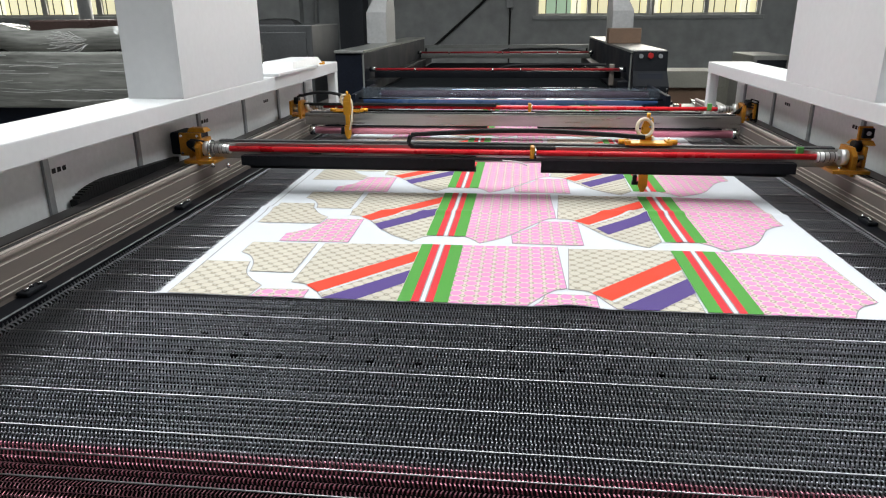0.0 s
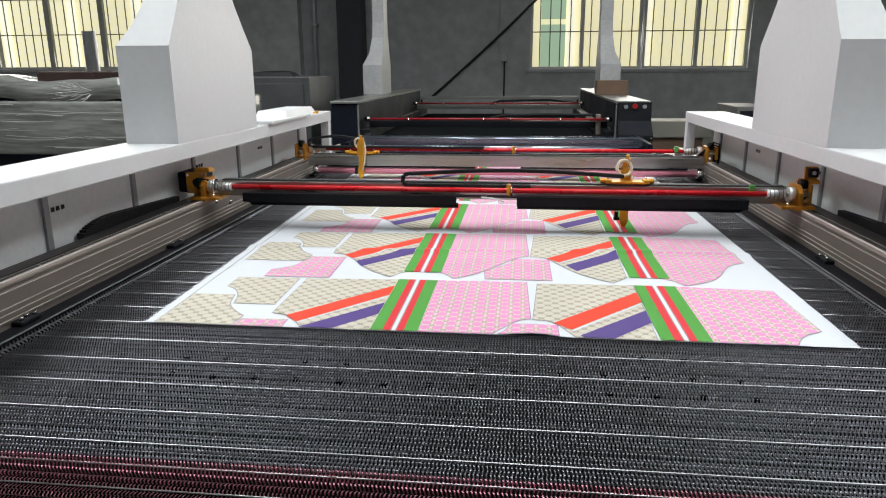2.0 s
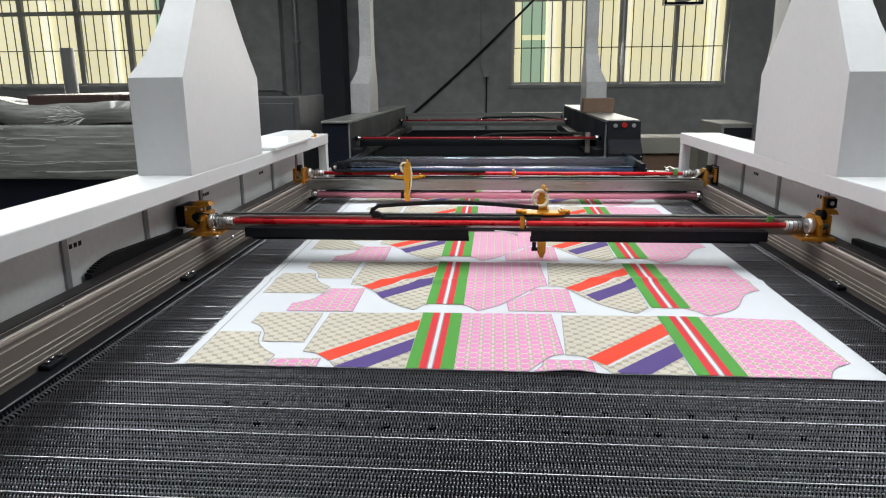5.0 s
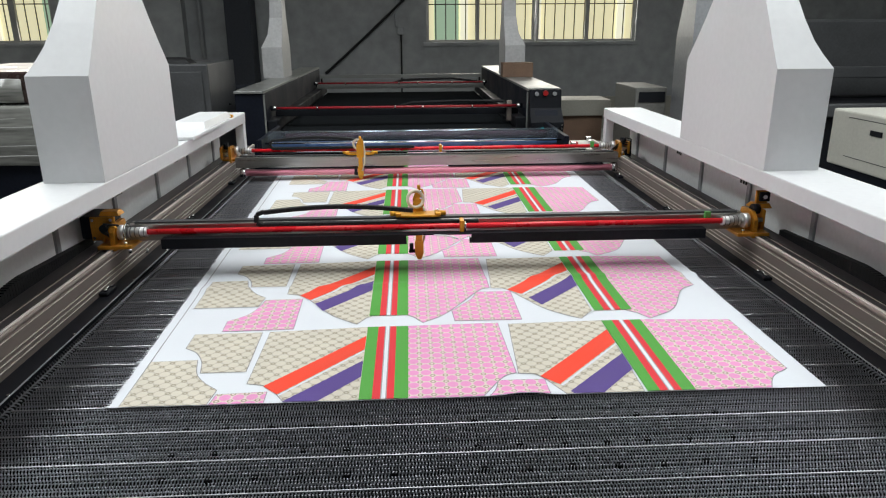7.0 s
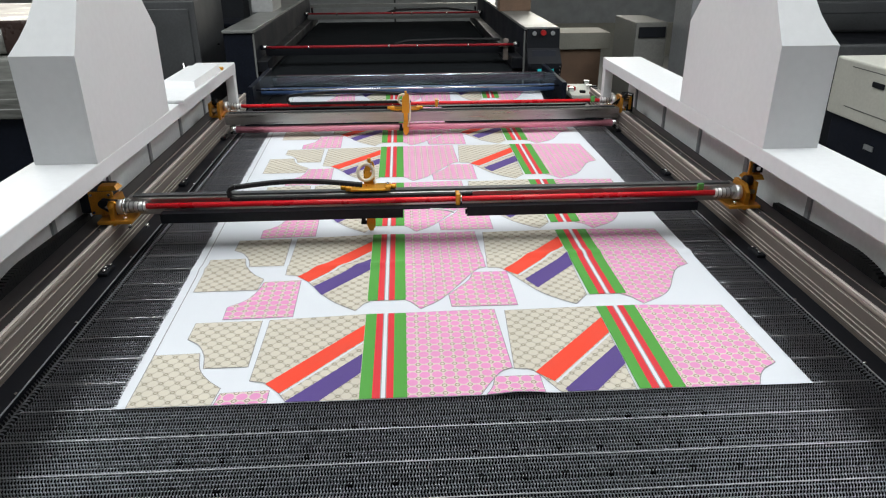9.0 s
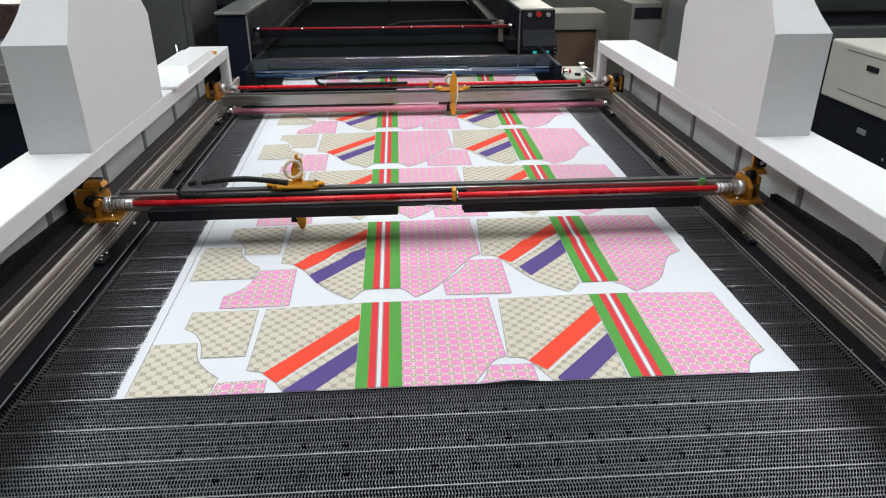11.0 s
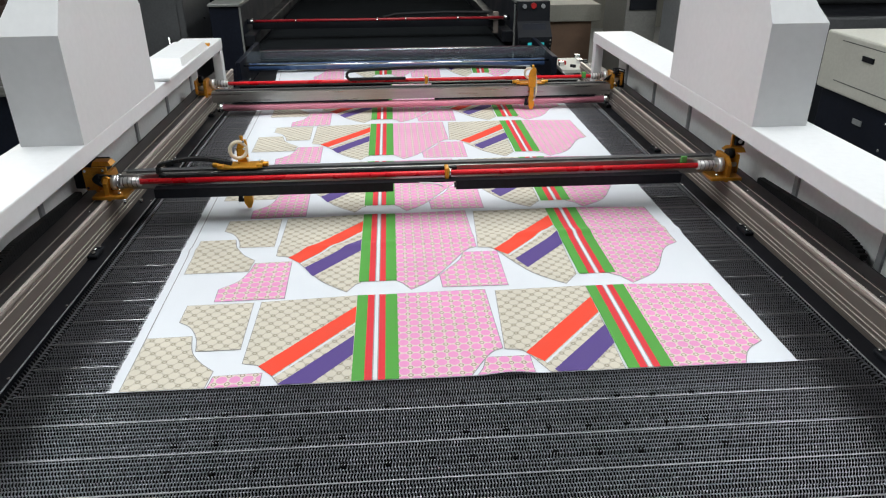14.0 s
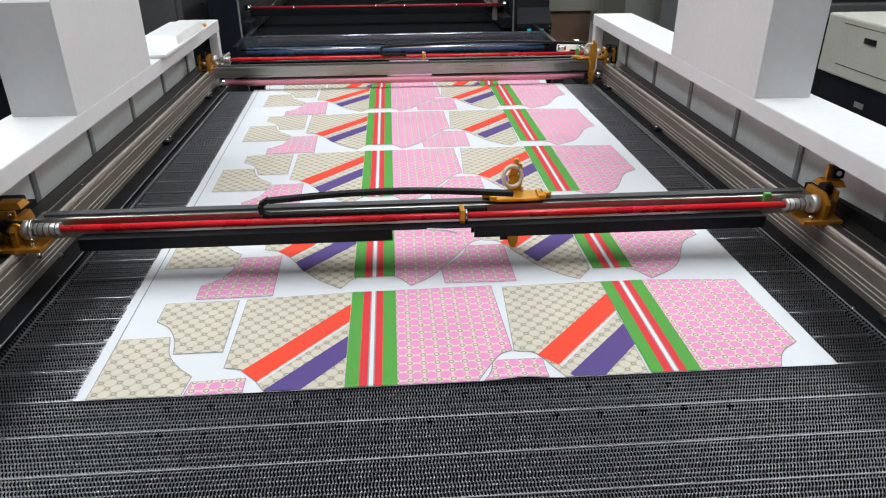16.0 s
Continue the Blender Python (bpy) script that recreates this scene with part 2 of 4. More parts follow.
def window(name, x0, x1, z0, z1, mullions, wide, transom):
    w = thing(name, "barred aluminium window with cream light outside", "window")
    w["kind"] = "structure"
    y = YB + 0.06
    fr = bmesh.new()
    for a, b, c, d in ((x0, x0 + 0.05, z0, z1), (x1 - 0.05, x1, z0, z1), (x0 + 0.05, x1 - 0.05, z0, z0 + 0.05), (x0 + 0.05, x1 - 0.05, z1 - 0.05, z1)):
        cube(fr, a, b, y, y + 0.07, c, d, 0.004)
    part("window_frame", fr, ALU, w)
    for m, h in mullions:
        box("mullion", m - h, m + h, y - 0.005, y + 0.065, z0 + 0.05, z1 - 0.05, ALU, w, bevel=0.004)
    for z in transom:
        box("transom", x0 + 0.05, x1 - 0.05, y + 0.002, y + 0.06, z - 0.035, z + 0.035, ALU, w)
    box("window_sill", x0 - 0.05, x1 + 0.05, YB - 0.03, YB + 0.055, z0 - 0.05, z0 + 0.012, CONCRETE, w, bevel=0.006)
    shared = mesh_of("bar", rod(bmesh.new(), (0, 0, z0 + 0.03), (0, 0, z1 - 0.03), 0.010, 6), BAR)
    n = int((x1 - x0) / 0.165)
    for i in range(1, n):
        b = new("bar", shared)
        b.parent, b.location = w, (x0 + (x1 - x0) * i / n, y + 0.14, 0)
    for z in (z0 + 0.62, z0 + 1.5):
        bar("cross_bar", (x0, y + 0.155, z), (x1, y + 0.155, z), 0.009, BAR, w, n=6)
    return w


window("window_1", *WINDOWS[0], [(-8.52, 0.05), (-7.48, 0.05), (-6.55, 0.05)], 0.05, [2.75])
window("window_2", *WINDOWS[1], [(1.05, 0.03), (2.03, 0.06), (2.91, 0.035)], 0.05, [2.86])
bar("white_tube", (2.03, YB + 0.03, 1.42), (2.03, YB + 0.03, 4.0), 0.016, WHITE)
tagged(bpy.data.objects["white_tube"], "thin white plastic tube beside the window mullion", "pipe")
# exhaust fan set into the upper part of the window
fan = thing("exhaust_fan", "dark square exhaust fan mounted in the window", "fan")
FX, FZ = 2.955, 3.03
fb = bmesh.new()
for a, b, c, d in ((-0.31, -0.27, -0.31, 0.31), (0.27, 0.31, -0.31, 0.31), (-0.27, 0.27, -0.31, -0.27), (-0.27, 0.27, 0.27, 0.31)):
    cube(fb, FX + a, FX + b, 12.08, YB + 0.054, FZ + c, FZ + d, 0.004)
part("fan_frame", fb, NAVY, fan, "dark blue square frame")
part("fan_ring", ring(bmesh.new(), (FX, 12.11, FZ), (0, 1, 0), 0.255, 0.016, 36, 8), DIM_WHITE, fan, "pale round fan ring", True)
bar("hub", (FX, 12.10, FZ), (FX, 12.15, FZ), 0.05, GREYBOX, fan)
for k in range(5):
    a = 2 * math.pi * k / 5 + 0.3
    bl = bmesh.new()
    cube(bl, 0.04, 0.235, -0.004, 0.004, -0.055, 0.055, 0.003)
    bl.transform(Matrix.Translation((FX, 12.13, FZ)) @ Matrix.Rotation(a, 4, "Y") @ Matrix.Rotation(0.5, 4, "X"))
    part("fan_blade", bl, CARD, fan, "brown fan blade")
# the facade outside; its sunlight is put in as emission
back = thing("backdrop", "cream tiled facade backdrop glowing in place of sunlight", "facade")
back["kind"] = "structure"
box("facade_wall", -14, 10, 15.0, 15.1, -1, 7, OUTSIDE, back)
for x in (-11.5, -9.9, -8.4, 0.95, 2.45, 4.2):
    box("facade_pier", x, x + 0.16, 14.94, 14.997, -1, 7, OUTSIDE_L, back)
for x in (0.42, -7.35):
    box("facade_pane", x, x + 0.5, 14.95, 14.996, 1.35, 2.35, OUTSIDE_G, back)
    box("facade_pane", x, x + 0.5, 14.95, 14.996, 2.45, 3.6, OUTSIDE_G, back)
# column, pipe, cables on the wall
structure(box("column", -3.02, -2.62, 11.75, YB - 0.003, 0, ZC, DARKWALL, bevel=0.01), "dark painted square column by the wall", "column")
structure(box("pilaster", -5.78, -3.75, 11.98, YB - 0.003, 0, ZC, CONCRETE), "dark grey boarded wall stretch", "wall panel")
pipe = thing("wall_pipe", "grey metal conduit running up the wall", "pipe")
bar("tube", (-3.5, 12.1, 0), (-3.5, 12.1, 5), 0.035, GREYDUCT, pipe)
for z in (0.9, 2.2, 3.5):
    box("clamp", -3.55, -3.45, 12.05, 12.196, z, z + 0.04, ALU, pipe)
tagged(part("diagonal_cable", tube(bmesh.new(), [(-1.52 + 2.6 * i / 12, 12.15, 0.98 + 2.4 * i / 12 - 0.06 * math.sin(math.pi * i / 12)) for i in range(13)], 0.022), RUBBER), "thick black cable slanting up the wall", "cable")
jb = thing("junction_box", "small grey junction box with a black lead", "junction box")
box("casing", -0.30, -0.19, 12.12, YB - 0.002, 1.60, 1.72, GREYDUCT, jb, bevel=0.008)
part("lead", tube(bmesh.new(), [(-0.24, 12.15, 1.60), (-0.24, 12.14, 1.3), (-0.245, 12.14, 0.95), (-0.25, 12.12, 0.4)], 0.014), RUBBER, jb)
part("conduit", tube(bmesh.new(), [(-0.33, 12.17, 1.72), (-0.34, 12.17, 3.0), (-0.34, 12.17, 5.0)], 0.012), GREYDUCT, jb)

# ceiling lamps over the machine aisle
for x, power, drop in ((-3.0, 1.10, 0.0), (0.0, 0.60, 0.0), (3.0, 1.10, 0.0)):
    for y in (1.5, 3.8):
        lamp = thing("ceiling_light", "wide white LED panel hung under the ceiling", "ceiling lamp", "lamps over the machine")
        z = 4.72 - drop
        box("housing", x - 0.60, x + 0.60, y - 1.2, y + 1.2, z, z + 0.06, WHITE, lamp)
        box("diffuser", x - 0.56, x + 0.56, y - 1.15, y + 1.15, z - 0.02, z - 0.003, LED, lamp)
        for dy in (-0.8, 0.8):
            bar("hanger", (x, y + dy, z + 0.06), (x, y + dy, ZC), 0.006, STEEL, lamp)
        al = bpy.data.lights.new("lamp_light", "AREA")
        al.shape, al.size, al.size_y, al.energy, al.color = "RECTANGLE", 1.1, 2.3, LAMP_POWER * power, (0.928, 0.985, 1.0)
        lo = new("lamp_light", al)
        lo.location = (x, y, z - 0.03)
for wi, (x0, x1, z0, z1) in enumerate(WINDOWS):
    al = bpy.data.lights.new("window_light", "AREA")
    al.shape, al.size, al.size_y, al.energy, al.color = "RECTANGLE", x1 - x0, z1 - z0, 100, (1.0, 0.97, 0.90)
    lo = new("window_light", al)
    lo.matrix_world = look(((x0 + x1) / 2, YB - 0.02, (z0 + z1) / 2), ((x0 + x1) / 2, 0, (z0 + z1) / 2 - 1))

# ---- the near cutting machine ----
CX, RX = -0.029, -0.037
mach = thing("cutting_machine", "large white fabric laser cutting machine with open bed", "cutting machine")


def side(s):
    """One flank of the machine; s = -1 or 1. X is measured outwards from the middle line."""
    def sx(a, b):
        return sorted((CX + s * a, CX + s * b))
    lab = "white coated steel shelf with a folded lip"
    edge = 1.040 if s < 0 else 1.032
    x0, x1 = sx(edge, 1.25)
    sh = bmesh.new()
    cube(sh, x0, x1, 0.72, 4.085, 1.180, 1.237, 0.004)
    part("shelf", sh, WHITE, mach, lab)
    x0, x1 = sx(edge + 0.002, edge + 0.05)
    box("end_post", x0, x1, 4.03, 4.083, 0.84, 1.179, WHITE, mach, bevel=0.004)
    x0, x1 = sx(1.205, 1.225)
    box("side_panel", x0, x1, 0.72, 4.11, 0.12, 1.179, PANEL, mach, "light grey sheet metal panel under the shelf")
    for i in range(8):
        x0, x1 = sx(1.196, 1.2045)
        y = 0.78 + i * 0.45
        box("panel_seam", x0, x1, y, y + 0.022, 0.9, 1.178, GREYDUCT, mach)
    # guide rail: upright bronze face with three grooves, a round ridge on its upper corner
    def rx(a, b):
        return sorted((RX + s * a, RX + s * b))
    p = bmesh.new()
    prof = [(1.0770, 0.80), (1.0730, 0.902), (1.0695, 0.906), (1.0692, 0.9135), (1.0715, 0.9145), (1.0715, 0.9165), (1.0686, 0.9175), (1.0682, 0.9285), (1.0705, 0.9295), (1.0705, 0.9315), (1.0676, 0.9325), (1.0672, 0.9435), (1.0695, 0.9445), (1.0695, 0.9465), (1.0666, 0.9475),
            (1.0632, 0.983), (1.0665, 0.985), (1.0665, 0.9875), (1.0625, 0.990), (1.0605, 0.996), (1.0615, 1.001), (1.0650, 1.004), (1.0710, 1.004), (1.0750, 1.000), (1.0770, 0.996), (1.1100, 0.996), (1.1110, 0.992), (1.1130, 0.992), (1.1140, 0.996), (1.1650, 0.996), (1.1650, 0.80)]
    ends = [[p.verts.new((RX + s * a, y, z)) for a, z in prof] for y in (0.72, 4.40)]
    k = len(prof)
    for j in range(k):
        p.faces.new((ends[0][j], ends[0][(j + 1) % k], ends[1][(j + 1) % k], ends[1][j]))
    p.faces.new(ends[0])
    p.faces.new(ends[1][::-1])
    part("guide_rail", p, BROWN, mach, "bronze anodised grooved aluminium guide rail")
    for a, z in ((1.0685, 0.9128), (1.0675, 0.9278), (1.0665, 0.9428), (1.0628, 0.9822)):
        x0, x1 = rx(a - 0.0012, a + 0.003)
        box("groove_edge", x0, x1, 0.725, 4.39, z - 0.0009, z + 0.0009, ALU_EDGE, mach)
    x0, x1 = rx(1.1145, 1.1165)
    box("groove_edge", x0, x1, 0.725, 4.39, 0.9955, 0.9968, ALU_EDGE, mach)
    # highlight along the ridge, put in as a thin pale strip
    x0, x1 = rx(1.063, 1.0725)
    box("ridge_highlight", x0, x1, 0.725, 4.39, 1.0035, 1.0075, ALU_EDGE, mach, "pale strip painting the highlight on the rail ridge", bevel=0.0015)
    x0, x1 = rx(1.0785, 1.1085)
    box("rail_top", x0, x1, 0.722, 4.39, 0.9963, 0.9985, RAIL_TOP, mach, "dark bronze top face of the rail")
    x0, x1 = rx(1.118, 1.1645)
    box("rail_top", x0, x1, 0.722, 4.39, 0.9963, 0.9995, RAIL_TOP, mach, "dark bronze top face of the rail")
    x0, x1 = rx(1.167, 1.184)
    box("brush_strip", x0, x1, 0.75, 4.30, 0.90, 0.992, RUBBER, mach, "black brush cover beside the rail", bevel=0.006)
    # black edge plate with a bright lip, in a step below the rail
    tr = bmesh.new()
    x0, x1 = rx(1.008, 1.072)
    cube(tr, x0, x1, 0.80, 4.60, 0.868, 0.893, 0.002)
    x0, x1 = rx(1.004, 1.0085)
    cube(tr, x0, x1, 0.80, 4.60, 0.82, 0.901, 0.0015)
    part("edge_plate", tr, TRAY_BLACK, mach, "black coated edge plate beside the belt")
    x0, x1 = rx(1.0035, 1.0066)
    box("bright_lip", x0, x1, 0.80, 4.60, 0.9003, 0.9026, GREYDUCT, mach, "bright lip of the edge plate")
    for i in range(9):
        bar("plate_screw", (RX + s * 1.018, 1.05 + i * 0.38 + 0.05 * (i % 2), 0.893), (RX + s * 1.018, 1.05 + i * 0.38 + 0.05 * (i % 2), 0.8965), 0.004, CHROME, mach, n=8)
        if i % 2:
            bar("plate_screw", (RX + s * 1.095, 1.15 + i * 0.36, 0.9985), (RX + s * 1.095, 1.15 + i * 0.36, 1.001), 0.0035, CHROME, mach, n=8)
    for y in (1.39, 2.13, 3.00, 3.76):
        x0, x1 = rx(1.043, 1.0725)
        c = part("clamp_foot", cube(bmesh.new(), x0, x1, y - 0.035, y + 0.035, 0.8935, 0.906, 0.004), BLACK, mach)
        for dy, da in ((-0.022, 0.0), (0.002, 0.006), (0.022, -0.002)):
            bar("bolt", (RX + s * (1.054 + da), y + dy, 0.906), (RX + s * (1.054 + da), y + dy, 0.914), 0.006, CHROME, c, n=6)
    # fume hood: box, tapering neck and duct
    a, b, c, d = (1.041, 1.226, 2.175, 2.89) if s < 0 else (1.033, 1.213, 2.185, 2.905)
    lv = []
    for ia, ib, ya, yb, z in ((a, b, c, d, 1.2375), (a, b, c, d, 1.556), (a, b - 0.027, c + 0.028, d - 0.040, 1.600), (a, b - 0.046, c + 0.053, d - 0.078, 1.640), (a, b - 0.064, c + 0.092, d - 0.135, 1.705), (a, b - 0.076, c + 0.140, d - 0.195, 1.780), (a, b - 0.084, c + 0.190, d - 0.255, 1.86), (a, b - 0.088, c + 0.215, d - 0.29, 1.94), (a, b - 0.088, c + 0.215, d - 0.29, 4.0)):
        u, v = sx(ia, ib)
        lv.append((u, v, ya, yb, z))
    hd = bmesh.new()
    prism(hd, lv)
    bmesh.ops.bevel(hd, geom=[e for e in hd.edges if e.calc_face_angle(0) > 0.5], offset=0.002, segments=2, affect="EDGES", profile=0.5)
    part("fume_hood", hd, WHITE, mach, "white tapering sheet metal fume hood")


side(-1)
side(1)
base = bmesh.new()
cube(base, CX - 1.09, CX + 1.075, 0.86, 4.0, 0.12, 0.80, 0.006)
cube(base, CX - 1.09, CX + 1.075, 4.0, 4.7, 0.12, 0.66, 0.006)
part("base_frame", base, BLACK, mach, "black coated lower frame")
for x in (-1.1, 1.1):
    for y in (0.95, 2.6, 4.0):
        bar("levelling_foot", (CX + x, y, 0), (CX + x, y, 0.13), 0.04, STEEL, mach)
for s in (-1, 1):
    x0, x1 = sorted((CX + s * 1.105, CX + s * 1.2045))
    box("flank_frame", x0, x1, 0.72, 4.08, 0.12, 0.795, BLACK, mach)
# small wall-plate markings on the panels: plain bars
for s in (-1, 1):
    for y in (1.72, 2.62, 3.3):
        for k in range(3):
            x0, x1 = sorted((CX + s * 1.2035, CX + s * 1.2048))
            box("marking", x0, x1, y + k * 0.022, y + k * 0.022 + 0.014, 1.092, 1.105, RUBBER, mach)
# folded papers lying on the shelf
pap = thing("white_box_lid", "flat white carton lid lying on the machine shelf", "box lid")
part("tray", cube(bmesh.new(), -1.225, -1.048, 3.02, 3.62, 1.2375, 1.252, 0.003), WHITE, pap)
part("flap", prism(bmesh.new(), [(-1.22, -1.06, 3.25, 3.74, 1.2525), (-1.21, -1.07, 3.28, 3.70, 1.283)]), WHITE, pap)
tagged(box("gold_bracket", -1.10, -1.075, 3.82, 3.85, 1.2375, 1.252, GOLD, bevel=0.003), "small gold bracket on the white shelf", "bracket")

# ---- belt: woven wire, cross rods, studs ----
SLAT, ROW, PITCH = 0.105, 0.0117, 0.0063
BX0, BX1, BY0, BY1 = -1.006, 0.949, 0.84, 4.03


def wires(y0, y1, x0, x1, bend=None, start=0):
    """Rows of short slanting wires; neighbouring rows lean the other way."""
    verts, faces = [], []
    rows = int(round((y1 - y0) / ROW))
    sec = [(0.00125 * math.cos(a), 0.00125 * math.sin(a)) for a in (math.pi / 6, math.pi * 5 / 6, math.pi * 3 / 2)]
    for i in range(rows):
        lean = 0.0020 if (i + start) % 2 else -0.0020
        n = int((x1 - x0) / PITCH)
        low = -0.0022 if (i + start) % 9 == 6 else 0.0
        for j in range(n):
            cx = x0 + (j + 0.5 + 0.25 * ((i + start) % 2)) * PITCH + random.uniform(-0.0003, 0.0003)
            b = len(verts)
            for q, h in ((-0.5, -0.0046), (-0.16, 0.0024), (0.16, 0.0024), (0.5, -0.0046)):
                yy = y0 + (i + 0.5 + q * 0.86) * ROW
                for a, c in sec:
                    x, y, z = cx + lean * 2 * q + a, yy, -0.0044 + h + low + c
                    if bend:
                        y, z = bend(y, z)
                    verts.append((x, y, z))
            for k in (0, 3, 6):
                for u in range(3):
                    v = (u + 1) % 3
                    faces.append((b + k + u, b + k + v, b + k + 3 + v, b + k + 3 + u))
    return verts, faces


def wire_part(name, blocks, material, parent, label):
    vs, fs = [], []
    for v, f in blocks:
        o = len(vs)
        vs += v
        fs += [tuple(i + o for i in q) for q in f]
    me = bpy.data.meshes.new(name)
    me.from_pydata(vs, [], fs)
    me.materials.append(material)
    ob = new(name, me)
    ob.parent = parent
    ob["kind"] = "stuff"
    ob["label"] = label
    return ob


belt = thing("conveyor_belt", "black woven wire mesh conveyor belt with cross rods", "conveyor belt", at=(0, 0, 0.899))
# shade below the weave is put in as a near-black sheet
box("backing", BX0, BX1, BY0, BY1, -0.016, -0.0115, PIT, belt, "near-black sheet painting the shade under the wire weave")
wire_part("wire_weave", [wires(BY0, 1.62, BX0, BX1), wires(1.62, 4.02, BX0, -0.76), wires(1.62, 4.02, 0.74, BX1)], WIRE, belt, "fine slanting dark steel wires")
rod_mesh = mesh_of("cross_rod", rod(bmesh.new(), (BX0, 0, 0), (BX1, 0, 0), 0.0014, 6), ROD)
y = BY0 + 0.038
rod_rows = []
while y < 4.0:
    o = new("cross_rod", rod_mesh)
    o.parent, o.location = belt, (0, y, 0.0002)
    rod_rows.append(y)
    y += SLAT if len(rod_rows) % 3 else SLAT * 0.98
# suction holes of the table, seen through the weave; near-black plugs paint their shade
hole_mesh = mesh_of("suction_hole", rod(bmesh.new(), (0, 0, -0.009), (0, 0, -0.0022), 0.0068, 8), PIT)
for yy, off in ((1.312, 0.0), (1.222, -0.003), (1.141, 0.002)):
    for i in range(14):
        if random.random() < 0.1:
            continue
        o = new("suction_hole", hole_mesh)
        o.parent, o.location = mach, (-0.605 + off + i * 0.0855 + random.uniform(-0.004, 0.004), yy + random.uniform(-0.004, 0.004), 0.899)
# belt edge chains: two strands of crossing loops
for s in (BX0 - 0.0135, BX1 + 0.0135):
    cv_, cf_ = [], []
    sec = [(0.0021 * math.cos(a), 0.0021 * math.sin(a)) for a in (math.pi / 2, math.pi * 7 / 6, math.pi * 11 / 6)]
    for i in range(int((BY1 - 0.02 - BY0) / ROW)):
        y = BY0 + (i + 0.5) * ROW
        for strand in (-1, 1):
            b = len(cv_)
            for q, h in ((-1, -0.002), (-0.3, 0.0022), (0.4, 0.0022), (1, -0.002)):
                for a, c in sec:
                    cv_.append((s + strand * 0.0062 + strand * q * 0.0062, y + q * 0.0056 + a, h + c - 0.001))
            for k in (0, 3, 6):
                for u in range(3):
                    v = (u + 1) % 3
                    cf_.append((b + k + u, b + k + v, b + k + 3 + v, b + k + 3 + u))
    me = bpy.data.meshes.new("edge_chain")
    me.from_pydata(cv_, [], cf_)
    me.materials.append(CHAIN)
    ob = new("edge_chain", me)
    ob.parent, ob["kind"], ob["label"] = belt, "stuff", "dark steel loop chain along the belt edge"
    # near-black bed paints the shade beneath the chain loops
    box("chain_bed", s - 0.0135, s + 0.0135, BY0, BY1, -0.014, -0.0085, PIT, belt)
# turned-down front end of the belt round its roller; wire colour holds a red reflection
nose = thing("belt_nose", "wire belt with painted red sheen turning over the front roller", "conveyor roller", at=(0, 0, 0.899))
NR = 0.055


def round_nose(y, z):
    a = (BY0 - y) / NR
    return BY0 - (NR + z) * math.sin(a), -NR + (NR + z) * math.cos(a)


wire_part("wire_weave", [wires(BY0 - 0.14, BY0, BX0, BX1, round_nose, 1)], WIRE_RED, nose, "slanting wires with a painted red sheen bent over the roller")
bar("roller", (BX0, BY0, -NR), (BX1, BY0, -NR), NR - 0.0115, PIT, nose, "dark roller core", n=32)
for a in (0.35, 1.0, 1.7, 2.3):
    yy, zz = BY0 - NR * math.sin(a), -NR + NR * math.cos(a)
    bar("cross_rod", (BX0, yy, zz), (BX1, yy, zz), 0.0012, ROD, nose, n=6)
for s in (-1.06, 1.0):
    box("bearing_block", s - 0.055 if s < 0 else s - 0.055, s + 0.06, 0.74, 0.858, 0.60 - 0.899, 0.0, BLACK, nose, bevel=0.006)
box("apron", BX0 - 0.11, BX1 + 0.11, 0.79, 0.855, -0.60, -0.13, BLACK, nose, "black front apron plate")
for s in (-1.06, 1.0):
    bar("stand", (s, 0.82, -0.899), (s, 0.82, -0.299), 0.03, STEEL, nose)

# ---- printed fabric ----
FY0, FY1, PERIOD = 1.397, 4.90, 0.569
fabric = thing("printed_fabric", "white cloth printed with pink and beige garment pieces", "fabric", at=(0, 0, 0.9))


def zf(x, y):
    """Gentle waves of the lying cloth, which sags between the belt's end and the feed rollers."""
    u = min(1.0, max(0.0, (y - 4.02) / 0.07))
    sag = -0.15 * u * u * (3 - 2 * u) * min(1.0, max(0.0, (4.80 - y) / 0.72))
    return sag + 0.0012 + 0.0010 * noise.noise((x * 5, y * 5, 0.3)) + 0.006 * math.exp(-((y - 2.13 - 0.03 * math.sin(3 * x)) / 0.022) ** 2) + (0.007 * math.exp(-((x - 0.115) / 0.05) ** 2 - ((y - 1.40) / 0.02) ** 2))


def edge_x(y, s):
    """The frayed long edges."""
    return (-0.80 - 0.030 * (y - 1.4) + 0.006 * noise.noise((y * 40, 0, 1)) + 0.004 * noise.noise((y * 160, 3, 1))) if s < 0 else (0.802 - 0.002 * (y - 1.4) + 0.002 * noise.noise((y * 20, 5, 2)))


sheet = bmesh.new()
NX, NY = 48, 420
grid = []
for j in range(NY + 1):
    y = FY0 + (FY1 - FY0) * j / NY
    yj = y + (0.0015 * noise.noise((j, 2, 7)) if j == 0 else 0)
    a, b = edge_x(y, -1), edge_x(y, 1)
    grid.append([sheet.verts.new((a + (b - a) * i / NX, yj, zf(a + (b - a) * i / NX, y))) for i in range(NX + 1)])
for j in range(NY):
    for i in range(NX):
        sheet.faces.new((grid[j][i], grid[j][i + 1], grid[j + 1][i + 1], grid[j + 1][i]))
part("cloth_sheet", sheet, CLOTH, fabric, "white woven cloth with a frayed edge", smooth=True)


